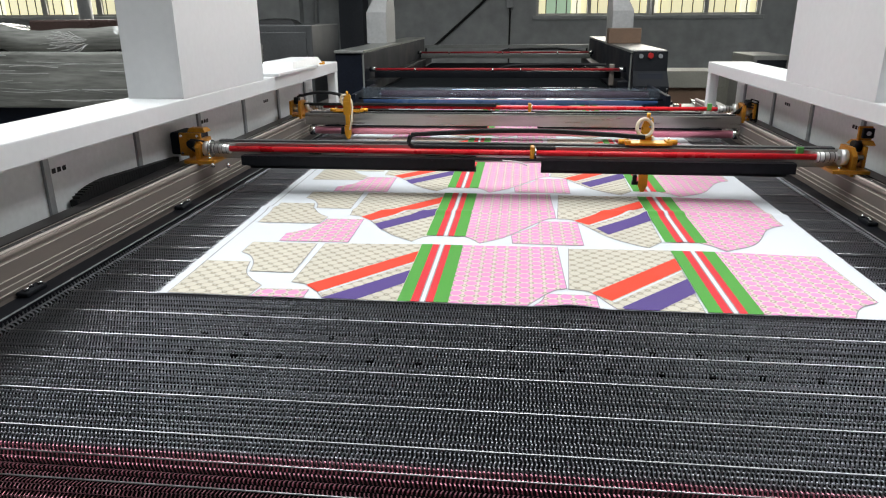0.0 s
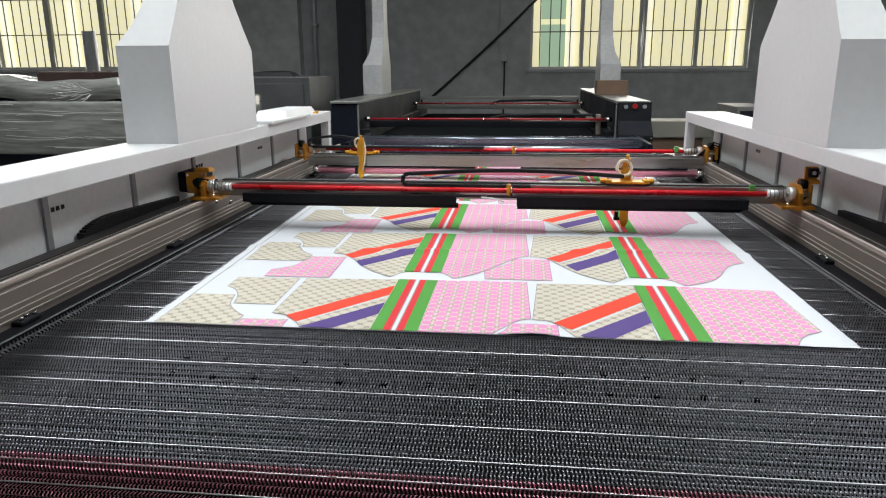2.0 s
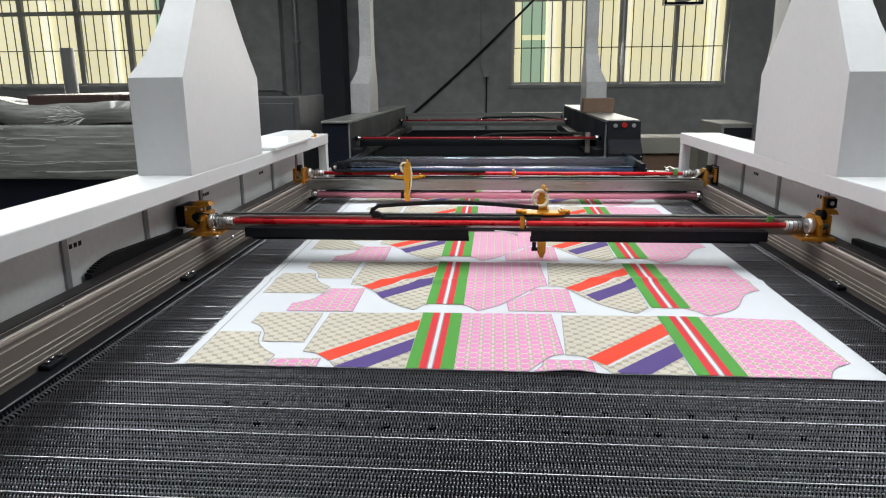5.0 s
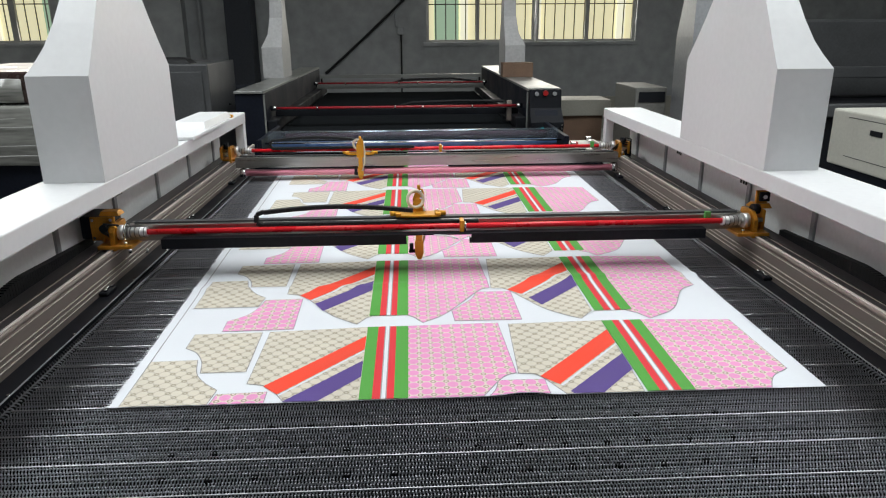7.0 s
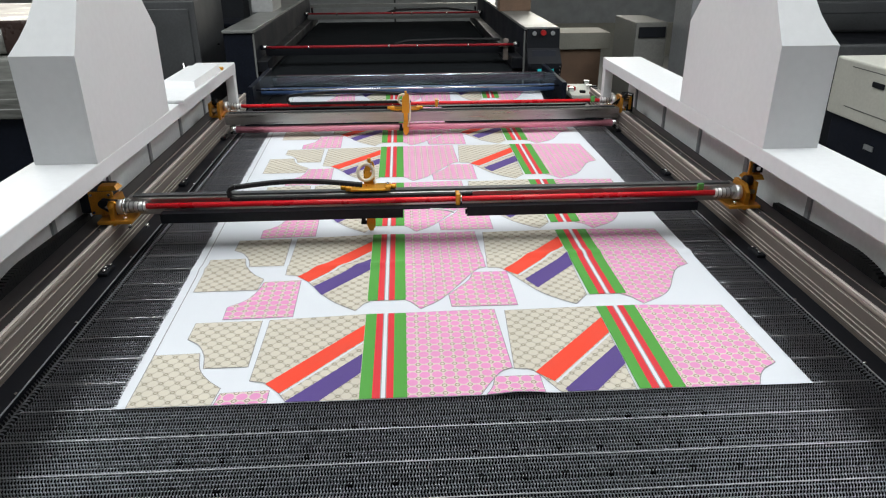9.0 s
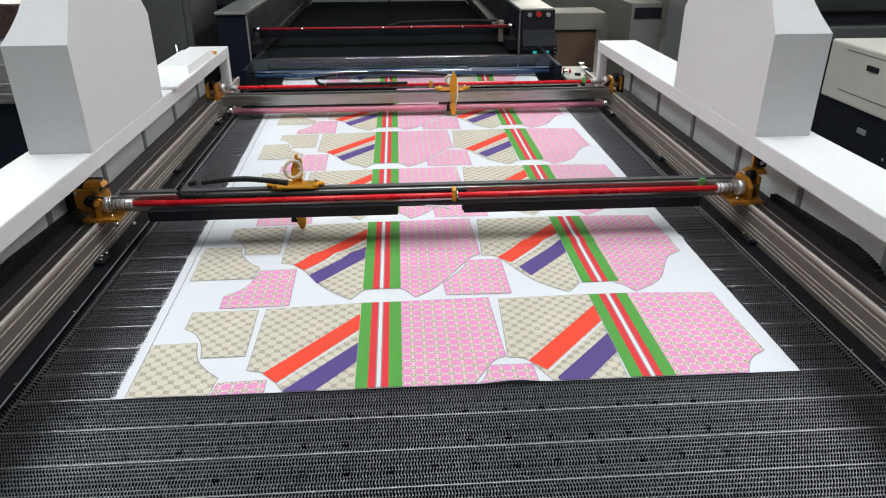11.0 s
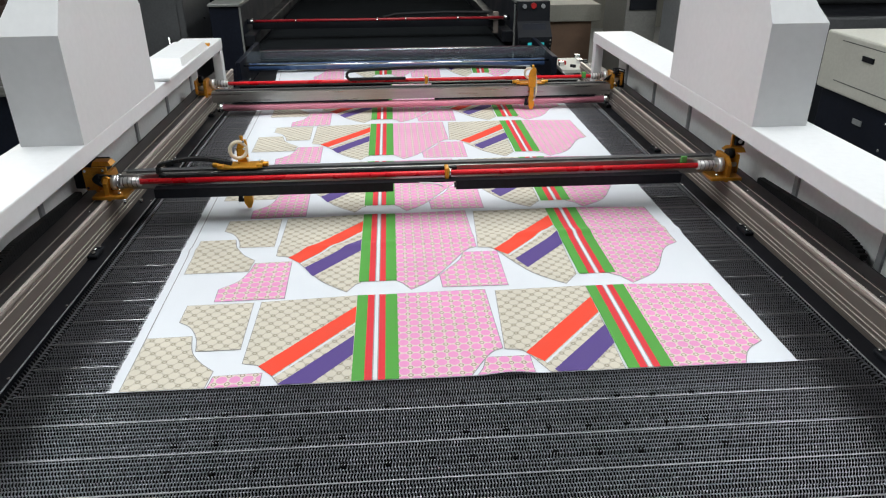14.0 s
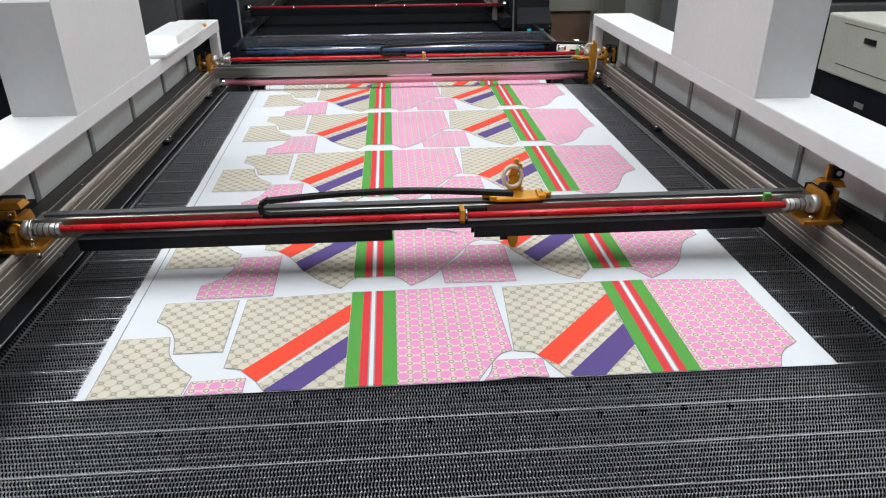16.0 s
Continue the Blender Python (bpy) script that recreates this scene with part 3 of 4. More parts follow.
# loose threads along the cut long edge
fv, ff = [], []
for i in range(900):
    y = FY0 + 3.2 * random.random() ** 1.3
    x, ln = edge_x(y, -1), random.uniform(0.003, 0.013)
    z, dy = zf(x, y), random.uniform(-0.005, 0.005)
    b = len(fv)
    fv += [(x + 0.003, y - 0.0009, z + 0.0006), (x + 0.003, y + 0.0009, z + 0.0006), (x - ln, y + dy, z + random.uniform(-0.001, 0.002))]
    ff.append((b, b + 1, b + 2))
fm_ = bpy.data.meshes.new("frayed_threads")
fm_.from_pydata(fv, [], ff)
fm_.materials.append(CLOTH)
fr_ob = new("frayed_thread", fm_)
fr_ob.parent, fr_ob["kind"], fr_ob["label"] = fabric, "stuff", "loose white threads along the edge"


def smooth_edge(pts, bends):
    """Corner points with rounded runs: an index in bends is passed smoothly."""
    out = []
    n = len(pts)
    for i in range(n):
        p0, p1, p2, p3 = (Vector(pts[(i + k) % n]) for k in (-1, 0, 1, 2))
        if i in bends or (i + 1) % n in bends:
            t1 = (p2 - p0) * 0.5 if i in bends else (p2 - p1)
            t2 = (p3 - p1) * 0.5 if (i + 1) % n in bends else (p2 - p1)
            for k in range(6):
                u = k / 6
                h = (2 * u ** 3 - 3 * u ** 2 + 1) * p1 + (u ** 3 - 2 * u ** 2 + u) * t1 + (-2 * u ** 3 + 3 * u ** 2) * p2 + (u ** 3 - u ** 2) * t2
                out.append((h.x, h.y))
        else:
            out.append((p1.x, p1.y))
    return out


def clip(poly, axis, value, keep_above):
    out = []
    for i, p in enumerate(poly):
        q = poly[(i + 1) % len(poly)]
        a, b = (p[axis] >= value) == keep_above, (q[axis] >= value) == keep_above
        if a:
            out.append(p)
        if a != b:
            u = (value - p[axis]) / (q[axis] - p[axis])
            out.append((p[0] + (q[0] - p[0]) * u, p[1] + (q[1] - p[1]) * u))
    return out


def lay(name, poly, material, lift, label=""):
    """A print area following the cloth, cut along it into strips."""
    poly = clip(clip(poly, 1, FY0 + 0.001, True), 1, FY1 - 0.002, False)
    if len(poly) < 3:
        return
    bm = bmesh.new()
    f = bm.faces.new([bm.verts.new((x, y, 0)) for x, y in poly])
    ys = [p[1] for p in poly]
    geom = lambda: bm.verts[:] + bm.edges[:] + bm.faces[:]
    step = 0.0125
    y = math.floor(min(ys) / step) * step + step
    while y < max(ys):
        bmesh.ops.bisect_plane(bm, geom=geom(), plane_co=(0, y, 0), plane_no=(0, 1, 0))
        y += step
    xs_ = [p[0] for p in poly]
    x = math.floor(min(xs_) / 0.034) * 0.034 + 0.034
    while x < max(xs_):
        bmesh.ops.bisect_plane(bm, geom=geom(), plane_co=(x, 0, 0), plane_no=(1, 0, 0))
        x += 0.034
    for v in bm.verts:
        v.co.z = zf(v.co.x, v.co.y) + lift
    part(name, bm, material, fabric, label)


def grown(poly, d):
    n = len(poly)
    out = []
    for i in range(n):
        a, b, c = Vector(poly[i - 1]), Vector(poly[i]), Vector(poly[(i + 1) % n])
        e1, e2 = (b - a).normalized(), (c - b).normalized()
        nn = Vector((e1.y + e2.y, -e1.x - e2.x))
        if nn.length < 1e-6:
            nn = Vector((e1.y, -e1.x))
        nn.normalize()
        out.append((b.x + nn.x * d, b.y + nn.y * d))
    return out


def area(poly):
    return sum(p[0] * q[1] - q[0] * p[1] for p, q in zip(poly, poly[1:] + poly[:1])) / 2


SMALL_BODY = ([(-0.775, 0.147), (-0.78, 0.372), (-0.67, 0.376), (-0.652, 0.305), (-0.622, 0.258), (-0.583, 0.220), (-0.590, 0.150)], {3, 4})
SMALL_BACK = ([(-0.717, 0.445), (-0.718, 0.527), (-0.541, 0.531), (-0.536, 0.307), (-0.642, 0.307), (-0.655, 0.365), (-0.682, 0.417)], {5, 6})
SLEEVE = ([(-0.650, -0.025), (-0.653, 0.044), (-0.607, 0.087), (-0.585, 0.145), (-0.577, 0.2), (-0.467, 0.205), (-0.461, -0.02)], {2, 3})
FRONT_A = ([(-0.519, 0.247), (-0.519, 0.532), (-0.258, 0.549), (-0.254, 0.052), (-0.266, 0.046), (-0.29, 0.003), (-0.365, 0.072), (-0.425, 0.165), (-0.467, 0.228)], {6, 7, 8})
PINK_A = ([(-0.147, 0.550), (0.100, 0.556), (0.108, 0.263), (0.072, 0.240), (0.010, 0.141), (-0.046, 0.056), (-0.106, 0.003), (-0.130, 0.042), (-0.149, 0.060)], {3, 4, 5})
PINK_B = ([(-0.020, 0.082), (0.010, 0.123), (0.048, 0.176), (0.063, 0.226), (0.169, 0.226), (0.171, 0.008), (-0.016, 0.010)], {1, 2})
FRONT_B = ([(0.130, 0.547), (0.114, 0.259), (0.160, 0.245), (0.204, 0.165), (0.250, 0.085), (0.299, 0.034), (0.339, 0.003), (0.381, 0.058), (0.389, 0.553)], {2, 3, 4, 5})
PINK_C = ([(0.501, 0.553), (0.747, 0.538), (0.756, 0.246), (0.697, 0.199), (0.625, 0.062), (0.532, -0.008), (0.509, 0.033), (0.483, 0.052)], {3, 4})


def strips(x0, x1, ybot, ytop, o):
    """The green, red, white, red, green band."""
    w = x1 - x0
    cuts = [0, 0.265, 0.43, 0.455, 0.535, 0.56, 0.71, 1.0]
    mats = [P_GREEN, P_RED, P_LINE, CLOTH, P_LINE, P_RED, P_GREEN]
    names = ["green_stripe", "red_stripe", "thin_line", "white_stripe", "thin_line", "red_stripe", "green_stripe"]
    for a, b, m, n in zip(cuts, cuts[1:], mats, names):
        lay(n, [(x0 + a * w, ybot + o), (x0 + b * w, ybot + o), (x0 + b * w, ytop + o), (x0 + a * w, ytop + o)], m, 0.0019)


for k in range(-1, 6):
    o = 1.81 + k * PERIOD
    for nm, (pts, bends), m in (("beige_piece", SMALL_BODY, P_BEIGE), ("beige_piece", SMALL_BACK, P_BEIGE), ("pink_piece", SLEEVE, P_PINK), ("beige_piece", FRONT_A, P_BEIGE), ("pink_piece", PINK_A, P_PINK), ("pink_piece", PINK_B, P_PINK), ("beige_piece", FRONT_B, P_BEIGE), ("pink_piece", PINK_C, P_PINK)):
        poly = smooth_edge(pts, bends)
        if area(poly) < 0:
            poly = poly[::-1]
        poly = [(x, y + o) for x, y in poly]
        lay("piece_outline", grown(poly, 0.0024), P_LINE, 0.0009)
        lay(nm, poly, m, 0.0014)
    for x0, y0 in ((-0.48, 0.231), (0.162, 0.239)):
        x1 = -0.2585 if x0 < 0 else 0.3885
        lay("orange_stripe", [(x0, y0 + o), (x0 + 0.038, y0 - 0.040 + o), (x1, 0.410 + o), (x1, 0.490 + o)], P_ORANGE, 0.0019)
        lay("purple_stripe", [(x0 + 0.056, y0 - 0.072 + o), (x0 + 0.086, y0 - 0.130 + o), (x1, 0.263 + o), (x1, 0.348 + o)], P_PURPLE, 0.0019)
        lay("white_stripe", [(x0 + 0.040, y0 - 0.043 + o), (x0 + 0.043, y0 - 0.048 + o), (x1, 0.398 + o), (x1, 0.405 + o)], CLOTH, 0.0019)
    strips(-0.2575, -0.1475, 0.058, 0.549, o)
    strips(0.390, 0.5005, 0.056, 0.552, o)
lay("border_line", [(-0.777, FY0), (-0.774, FY0), (-0.774 - 0.030 * (FY1 - FY0), FY1), (-0.777 - 0.030 * (FY1 - FY0), FY1)], P_LINE, 0.0009, "thin dark border line")


# ---- gantries ----
def gantry(s, label):
    """s = 1: the drive shaft faces the viewer's end; s = -1: it faces the far end. Origin at the shaft."""
    g = thing("gantry", label, "gantry", "gantries over the bed")
    def yy(a, b):
        return sorted((s * a, s * b))
    y0, y1 = yy(0.028, 0.082)
    bm = bmesh.new()
    bt = 1.071 if s > 0 else 1.030
    ct, hz = bt + 0.0065, 0.0 if s > 0 else 0.035
    cube(bm, -1.07, 1.01, y0, y1, bt - 0.056, bt, 0.003)
    part("beam", bm, STEEL, g, "brushed steel box beam", False)
    a, b = yy(0.040, 0.066)
    box("linear_rail", -1.05, 0.99, a, b, bt + 0.0002, bt + 0.006, GREYBOX, g, "dark linear rail on the beam")
    bar("drive_shaft", (-1.0, 0, 1.054), (0.925, 0, 1.054), 0.0095, RED, g, "bright red drive shaft")
    for x, d in ((-1.025, -1), (0.95, 1)):
        c = part("coupling", rod(bmesh.new(), (x - 0.030, 0, 1.054), (x + 0.030, 0, 1.054), 0.0165, 20), ALU_MATT, g, "ribbed bright coupling", True)
        for i in range(4):
            part("coupling_rib", ring(bmesh.new(), (x - 0.022 + i * 0.0145, 0, 1.054), (1, 0, 0), 0.0165, 0.0012, 20, 6), GREYBOX, c, smooth=True)
        xf = x + d * 0.050
        part("pulley", rod(bmesh.new(), (xf - 0.010, 0, 1.054), (xf + 0.010, 0, 1.054), 0.025, 24), ALU_MATT, g, "bright toothed pulley", True)
        bar("axle", (x + d * 0.03, 0, 1.054), (x + d * 0.11, 0, 1.054), 0.008, STEEL, g)
        # gold end bracket
        u0, u1 = sorted((x + d * 0.066, x + d * 0.080))
        br = part("end_bracket", prism(bmesh.new(), [(u0, u1, *yy(-0.035, 0.075), 1.000), (u0, u1, *yy(-0.035, 0.075), 1.062), (u0, u1, *yy(-0.005, 0.065), 1.086)]), ORANGE, g, "gold anodised gantry end bracket")
        u0, u1 = sorted((x + d * 0.010, x + d * 0.120))
        part("bracket_foot", cube(bmesh.new(), u0, u1, *yy(-0.045, 0.060), 1.0085, 1.020, 0.002), ORANGE, br)
        u0, u1 = sorted((x + d * 0.110, x + d * 0.122))
        part("outer_plate", cube(bmesh.new(), u0, u1, *yy(0.0, 0.085), 1.02, 1.088, 0.003), ORANGE, br)
        for by in (-0.028, 0.045):
            bar("screw", (x + d * 0.035, s * by, 1.020), (x + d * 0.035, s * by, 1.030), 0.006, CHROME, br, n=8)
        bar("guide_roller", (x + d * 0.085, s * 0.03, 1.085), (x + d * 0.109, s * 0.03, 1.085), 0.018, BLACK, g)
        bar("spacer", (x + d * 0.081, s * 0.055, 1.045), (x + d * 0.112, s * 0.055, 1.045), 0.014, STEEL, g)
    if s > 0:
        box("motor", -1.215, -1.125, 0.012, 0.125, 1.028, 1.105, NAVY, g, "dark blue motor behind the bracket", bevel=0.006)
        mp = part("motor_plate", cube(bmesh.new(), -1.178, -1.098, 0.002, 0.011, 1.026, 1.106, 0.003), ORANGE, g, "gold anodised motor plate")
        part("gusset", prism(bmesh.new(), [(-1.150, -1.085, 0.0125, 0.060, 1.1065), (-1.145, -1.095, 0.020, 0.055, 1.120)]), ORANGE, mp)
        for px_, pz in ((-1.168, 1.036), (-1.168, 1.096), (-1.110, 1.096)):
            bar("plate_screw", (px_, -0.002, pz), (px_, 0.002, pz), 0.005, CHROME, mp, n=8)
        bar("motor_pulley", (-1.128, -0.022, 1.072), (-1.128, 0.002, 1.072), 0.013, BLACK, mp)
        part("drive_belt", tube(bmesh.new(), [(-1.128, -0.016, 1.086), (-1.105, -0.012, 1.083), (-1.082, -0.006, 1.078)], 0.004, 6), RUBBER, mp)
        part("drive_belt", tube(bmesh.new(), [(-1.136, -0.016, 1.062), (-1.112, -0.014, 1.044), (-1.088, -0.006, 1.032)], 0.004, 6), RUBBER, mp)
        bar("tension_pulley", (-1.098, -0.020, 1.064), (-1.098, 0.002, 1.064), 0.016, ORANGE, mp)
        bar("flange", (-1.064, 0, 1.054), (-1.058, 0, 1.054), 0.030, CHROME, g, "bright round flange", n=28)
        for px_ in (-1.04, -0.985):
            bar("foot_screw", (px_, -0.052, 1.000), (px_, -0.052, 1.014), 0.006, CHROME, g, n=8)
        # sensor on a raised arm at the other end
        arm = part("sensor_arm", cube(bmesh.new(), 1.062, 1.104, 0.060, 0.070, 1.085, 1.142, 0.002), ORANGE, g, "gold anodised sensor arm")
        part("arm_foot", prism(bmesh.new(), [(1.040, 1.106, 0.030, 0.085, 1.086), (1.052, 1.104, 0.045, 0.080, 1.099)]), ORANGE, arm)
        sn = box("sensor", 1.070, 1.104, 0.046, 0.0598, 1.106, 1.138, BLACK, g, "black square sensor with a white eye", bevel=0.003)
        bar("sensor_eye", (1.086, 0.0425, 1.122), (1.086, 0.0462, 1.122), 0.007, WHITE, sn, n=12)
        for k in range(3):
            bar("end_roller", (1.022, 0.012 + 0.026 * k, 1.046 + 0.012 * (k % 2)), (1.052, 0.012 + 0.026 * k, 1.046 + 0.012 * (k % 2)), 0.0115, CHROME if k % 2 else BLACK, g, n=16)
    else:
        # looped leads and a cable clamp at the far gantry's end
        for k in range(4):
            pts = [(0.99 + 0.010 * k, -0.02, 1.035), (1.02 + 0.008 * k, -0.06 - 0.01 * k, 1.075 + 0.012 * k), (1.06 + 0.006 * k, -0.075, 1.07 + 0.010 * k), (1.085, -0.06, 1.03 - 0.008 * k), (1.09, -0.02, 0.995)]
            part("lead", tube(bmesh.new(), pts, 0.0042, 6), RUBBER, g, smooth=True)
        box("cable_clamp", 1.000, 1.045, -0.060, -0.040, 1.000, 1.024, STEEL, g, "bright bent cable clamp", bevel=0.004)
        box("limit_switch", 1.052, 1.078, -0.075, -0.040, 1.010, 1.046, BLACK, g, "black limit switch", bevel=0.003)
        part("clamp_tongue", prism(bmesh.new(), [(0.965, 1.04, -0.062, -0.056, 1.000), (0.985, 1.03, -0.064, -0.058, 1.022)]), CHROME, g)
    # folded black cover with a gap in its lower edge
    cv = bmesh.new()
    for x0, x1, z0 in ((-0.945, -0.150, 1.004), (0.065, 0.855, 1.004)):
        cube(cv, x0, x1, *yy(-0.034, -0.030), z0, 1.033, 0.0)
    cube(cv, -0.945, 0.855, *yy(-0.0345, 0.0), 1.0332, 1.037)
    part("cover_plate", cv, BLACK, g, "black folded cover under the shaft")
    m = part("middle_bearing", cube(bmesh.new(), 0.028, 0.042, *yy(-0.018, 0.026), 1.036, 1.076, 0.003), GOLD, g, "small gold shaft bearing")
    part("bearing_race", ring(bmesh.new(), (0.046, 0, 1.054), (1, 0, 0), 0.014, 0.004, 20, 8), CHROME, m, smooth=True)
    box("green_clip", 0.868, 0.888, *yy(0.014, 0.027), 1.050, 1.082, GREENP, g, "green plastic clip", bevel=0.002)
    part("white_lead", tube(bmesh.new(), [(-0.06, s * -0.036, 1.034), (-0.02, s * -0.038, 1.032), (0.0, s * -0.038, 1.028), (0.02, s * -0.037, 1.020)], 0.003), WHITE, g)
    if s < 0:
        for u0, u1 in ((-0.97, -0.165), (0.075, 0.93)):
            box("lower_strip", u0, u1, -0.0815, -0.076, 0.9665, 0.9738, BLACK, g, "black strip under the beam")
        # its pink stands for the cloth's reflection in the metal
        bar("lower_shaft", (-1.02, -0.066, 0.946), (0.98, -0.066, 0.946), 0.0185, PINK, g, "polished lower shaft with a pink reflection painted in", n=20)
        for x in (-1.035, 0.995):
            bar("shaft_end", (x - 0.015, -0.066, 0.946), (x + 0.015, -0.066, 0.946), 0.024, CHROME, g)
            box("shaft_hanger", x - 0.008, x + 0.008, -0.06, -0.0285, 0.944, 0.974, BLACK, g)
    else:
        for u0, u1 in ((-0.95, -0.152), (0.067, 0.86)):
            bar("lower_bar", (u0, 0.06, 0.985), (u1, 0.06, 0.985), 0.010, BLACK, g)
            for x in (u0 + 0.1, u1 - 0.1):
                box("bar_stay", x - 0.006, x + 0.006, 0.05, 0.07, 0.994, 1.016, BLACK, g)
        for x in (-0.95, 0.86):
            box("bar_hanger", x - 0.008, x + 0.008, 0.05, 0.07, 0.985, 1.0, BLACK, g)
    # laser head: carriage on the rail, upright plate behind the beam, nozzle
    h = part("laser_head", cube(bmesh.new(), -0.060, 0.060, *yy(0.026, 0.090), ct, ct + 0.008, 0.002), GOLD, g, "gold laser cutting head on its carriage")
    for x in (-0.066, 0.066):
        part("carriage_end", cube(bmesh.new(), x - 0.010, x + 0.010, *yy(0.030, 0.080), ct, ct + 0.0145, 0.003), GOLD, h)
        bar("end_screw", (x, s * 0.052, ct + 0.0145), (x, s * 0.052, ct + 0.0225), 0.004, CHROME, h, n=8)
    up = bmesh.new()
    cube(up, -0.009, 0.013, *yy(0.092, 0.103), 0.965, 1.075 - hz, 0.002)
    cube(up, -0.017, 0.021, *yy(0.0905, 0.1045), 1.060 - hz, 1.128 - hz, 0.003)
    prism(up, [(-0.017, 0.021, *yy(0.092, 0.103), 1.1275 - hz), (-0.008, 0.021, *yy(0.092, 0.103), 1.150 - hz), (0.004, 0.018, *yy(0.093, 0.102), 1.160 - hz)])
    part("upright_plate", up, GOLD, h, "tall gold head plate")
    bar("adjusting_knob", (0.004, s * 0.0975, 1.160 - hz), (0.004, s * 0.0975, 1.174 - hz), 0.006, GOLD, h, n=12)
    for x in (-0.082, 0.082):
        bar("end_stop", (x - 0.012, s * 0.055, ct + 0.008), (x + 0.012, s * 0.055, ct + 0.008), 0.0085, GOLD, h, n=14)
    part("nozzle", prism(bmesh.new(), [(-0.004, 0.008, *yy(0.092, 0.103), 0.908), (-0.013, 0.017, *yy(0.089, 0.108), 0.930), (-0.013, 0.017, *yy(0.089, 0.108), 0.975)]), GOLD, h, "tapered gold nozzle")
    bar("air_fitting", (-0.034, s * 0.098, 0.938), (-0.012, s * 0.098, 0.938), 0.007, BLACK, h)
    box("air_valve", -0.032, -0.018, *yy(0.091, 0.105), 0.940, 0.966, BLACK, h, bevel=0.002)
    part("hose_loop", ring(bmesh.new(), (-0.008, s * 0.083, 1.128 - hz), (0.35, s * -1, 0.25), 0.028, 0.0060, 28, 8), HOSE, h, "coiled cream air hose", True)
    part("hose_drop", tube(bmesh.new(), [(0.020, s * 0.083, 1.10), (0.026, s * 0.09, 1.06), (0.024, s * 0.11, 1.00), (0.012, s * 0.11, 0.955)], 0.0045), HOSE, h, smooth=True)
    for z in (1.10, 1.13, 1.155):
        bar("screw", (0.010, s * 0.088, z - hz), (0.010, s * 0.091, z - hz), 0.004, CHROME, h, n=8)
    # cable chain links
    link = bmesh.new()
    cube(link, -0.0125, 0.0125, -0.010, 0.010, -0.0065, 0.0065, 0.0018)
    lm = mesh_of("chain_link", link, RUBBER)
    links = []
    for i in range(52):
        c = new("chain_link", lm)
        c.parent = g
        links.append(c)
    return g, h, links


near, near_head, near_links = gantry(1, "steel gantry with bright red shaft and gold laser head")
far, far_head, far_links = gantry(-1, "steel gantry with pink-mirroring lower shaft and gold laser head")


def chain_pose(i, head, offset, s):
    """Pose of link i of the cable chain that runs from the head back to the middle of the beam."""
    r, pitch = 0.021, 0.0245
    xb = 0.5187 * head + offset
    top = head - 0.03 - xb
    u = i * pitch
    y = s * 0.012
    zb = 1.0665
    if u < top:
        x = head - 0.03 - u
        lift = 0.016 * math.sin(math.pi * min(1, max(0, u / max(top, 0.01))))
        slope = -0.016 * math.pi / max(top, 0.01) * math.cos(math.pi * u / max(top, 0.01))
        return pose(x, y, zb + 2 * r + lift, 0, -math.degrees(math.atan(slope)), 0)
    u -= top
    if u < math.pi * r:
        a = u / r
        return pose(xb - r * math.sin(a), y, zb + r + r * math.cos(a), 0, -math.degrees(a), 0)
    return pose(xb + u - math.pi * r, y, zb, 0, -180, 0)


def drag_chain(s):
    """Upper run and bend of a cable chain lying beside the rail; origin at the bend."""
    d = bmesh.new()
    xc = RX + s * 1.177
    for k in range(44):
        y = k * 0.0135
        u = min(1.0, (y + 0.008) / 0.16)
        z = 0.998 + 0.040 * math.sqrt(1 - (1 - u) ** 2) - 0.05 * max(0.0, y - 0.16)
        cube(d, xc - 0.011, xc + 0.011, y, y + 0.0125, 0.9925, z)
        cube(d, xc - 0.0095, xc + 0.0095, y + 0.0125, y + 0.0135, 0.9925, z - 0.002)
    ob = part("drag_chain", d, RUBBER, None)
    return tagged(ob, "black plastic cable chain lying beside the rail", "cable chain", "cable chains of the gantry")


chains = [drag_chain(-1), drag_chain(1)]

# ---- feed rollers behind the bed ----
feed = thing("feed_roller_unit", "chrome fabric feed rollers with clear side plates", "feed rollers")
bar("lower_roller", (-1.10, 4.72, 0.958), (0.90, 4.72, 0.958), 0.006, CHROME, feed, "polished steel roller", n=24)
bar("blue_roller", (-1.08, 4.79, 0.935), (0.88, 4.79, 0.935), 0.024, mat("blue_roller_sleeve", (0.045, 0.085, 0.19), 0.3, vary=0.05, scale=8), feed, "blue sleeved roller", n=24)
bar("upper_roller", (-1.05, 5.04, 0.985), (0.90, 5.04, 0.985), 0.007, CHROME, feed, "polished steel bar", n=20)
bar("rear_roller", (-1.05, 5.25, 0.93), (0.90, 5.25, 0.93), 0.03, mat("dark_plum_sleeve", (0.05, 0.016, 0.030), 0.5, vary=0.08, scale=8), feed, "dark red sleeved roller", n=20)
for x in (-1.14, 0.91):
    box("side_plate", x, x + 0.03, 4.66, 5.40, 0.80, 0.99, NAVY, feed, "dark glossy side plate", bevel=0.004)
    box("leg", x, x + 0.03, 4.75, 4.85, 0, 0.80, BLACK, feed)
    box("leg", x, x + 0.03, 5.25, 5.35, 0, 0.80, BLACK, feed)
box("clear_guard", -1.105, 0.905, 4.86, 4.866, 0.955, 1.02, CLEAR, feed, "clear acrylic guard strip")
box("cross_plate", -1.108, 0.908, 4.95, 5.35, 0.70, 0.80, BLACK, feed)
tray = thing("parts_tray", "pale tray of loose black and red fittings", "tray")
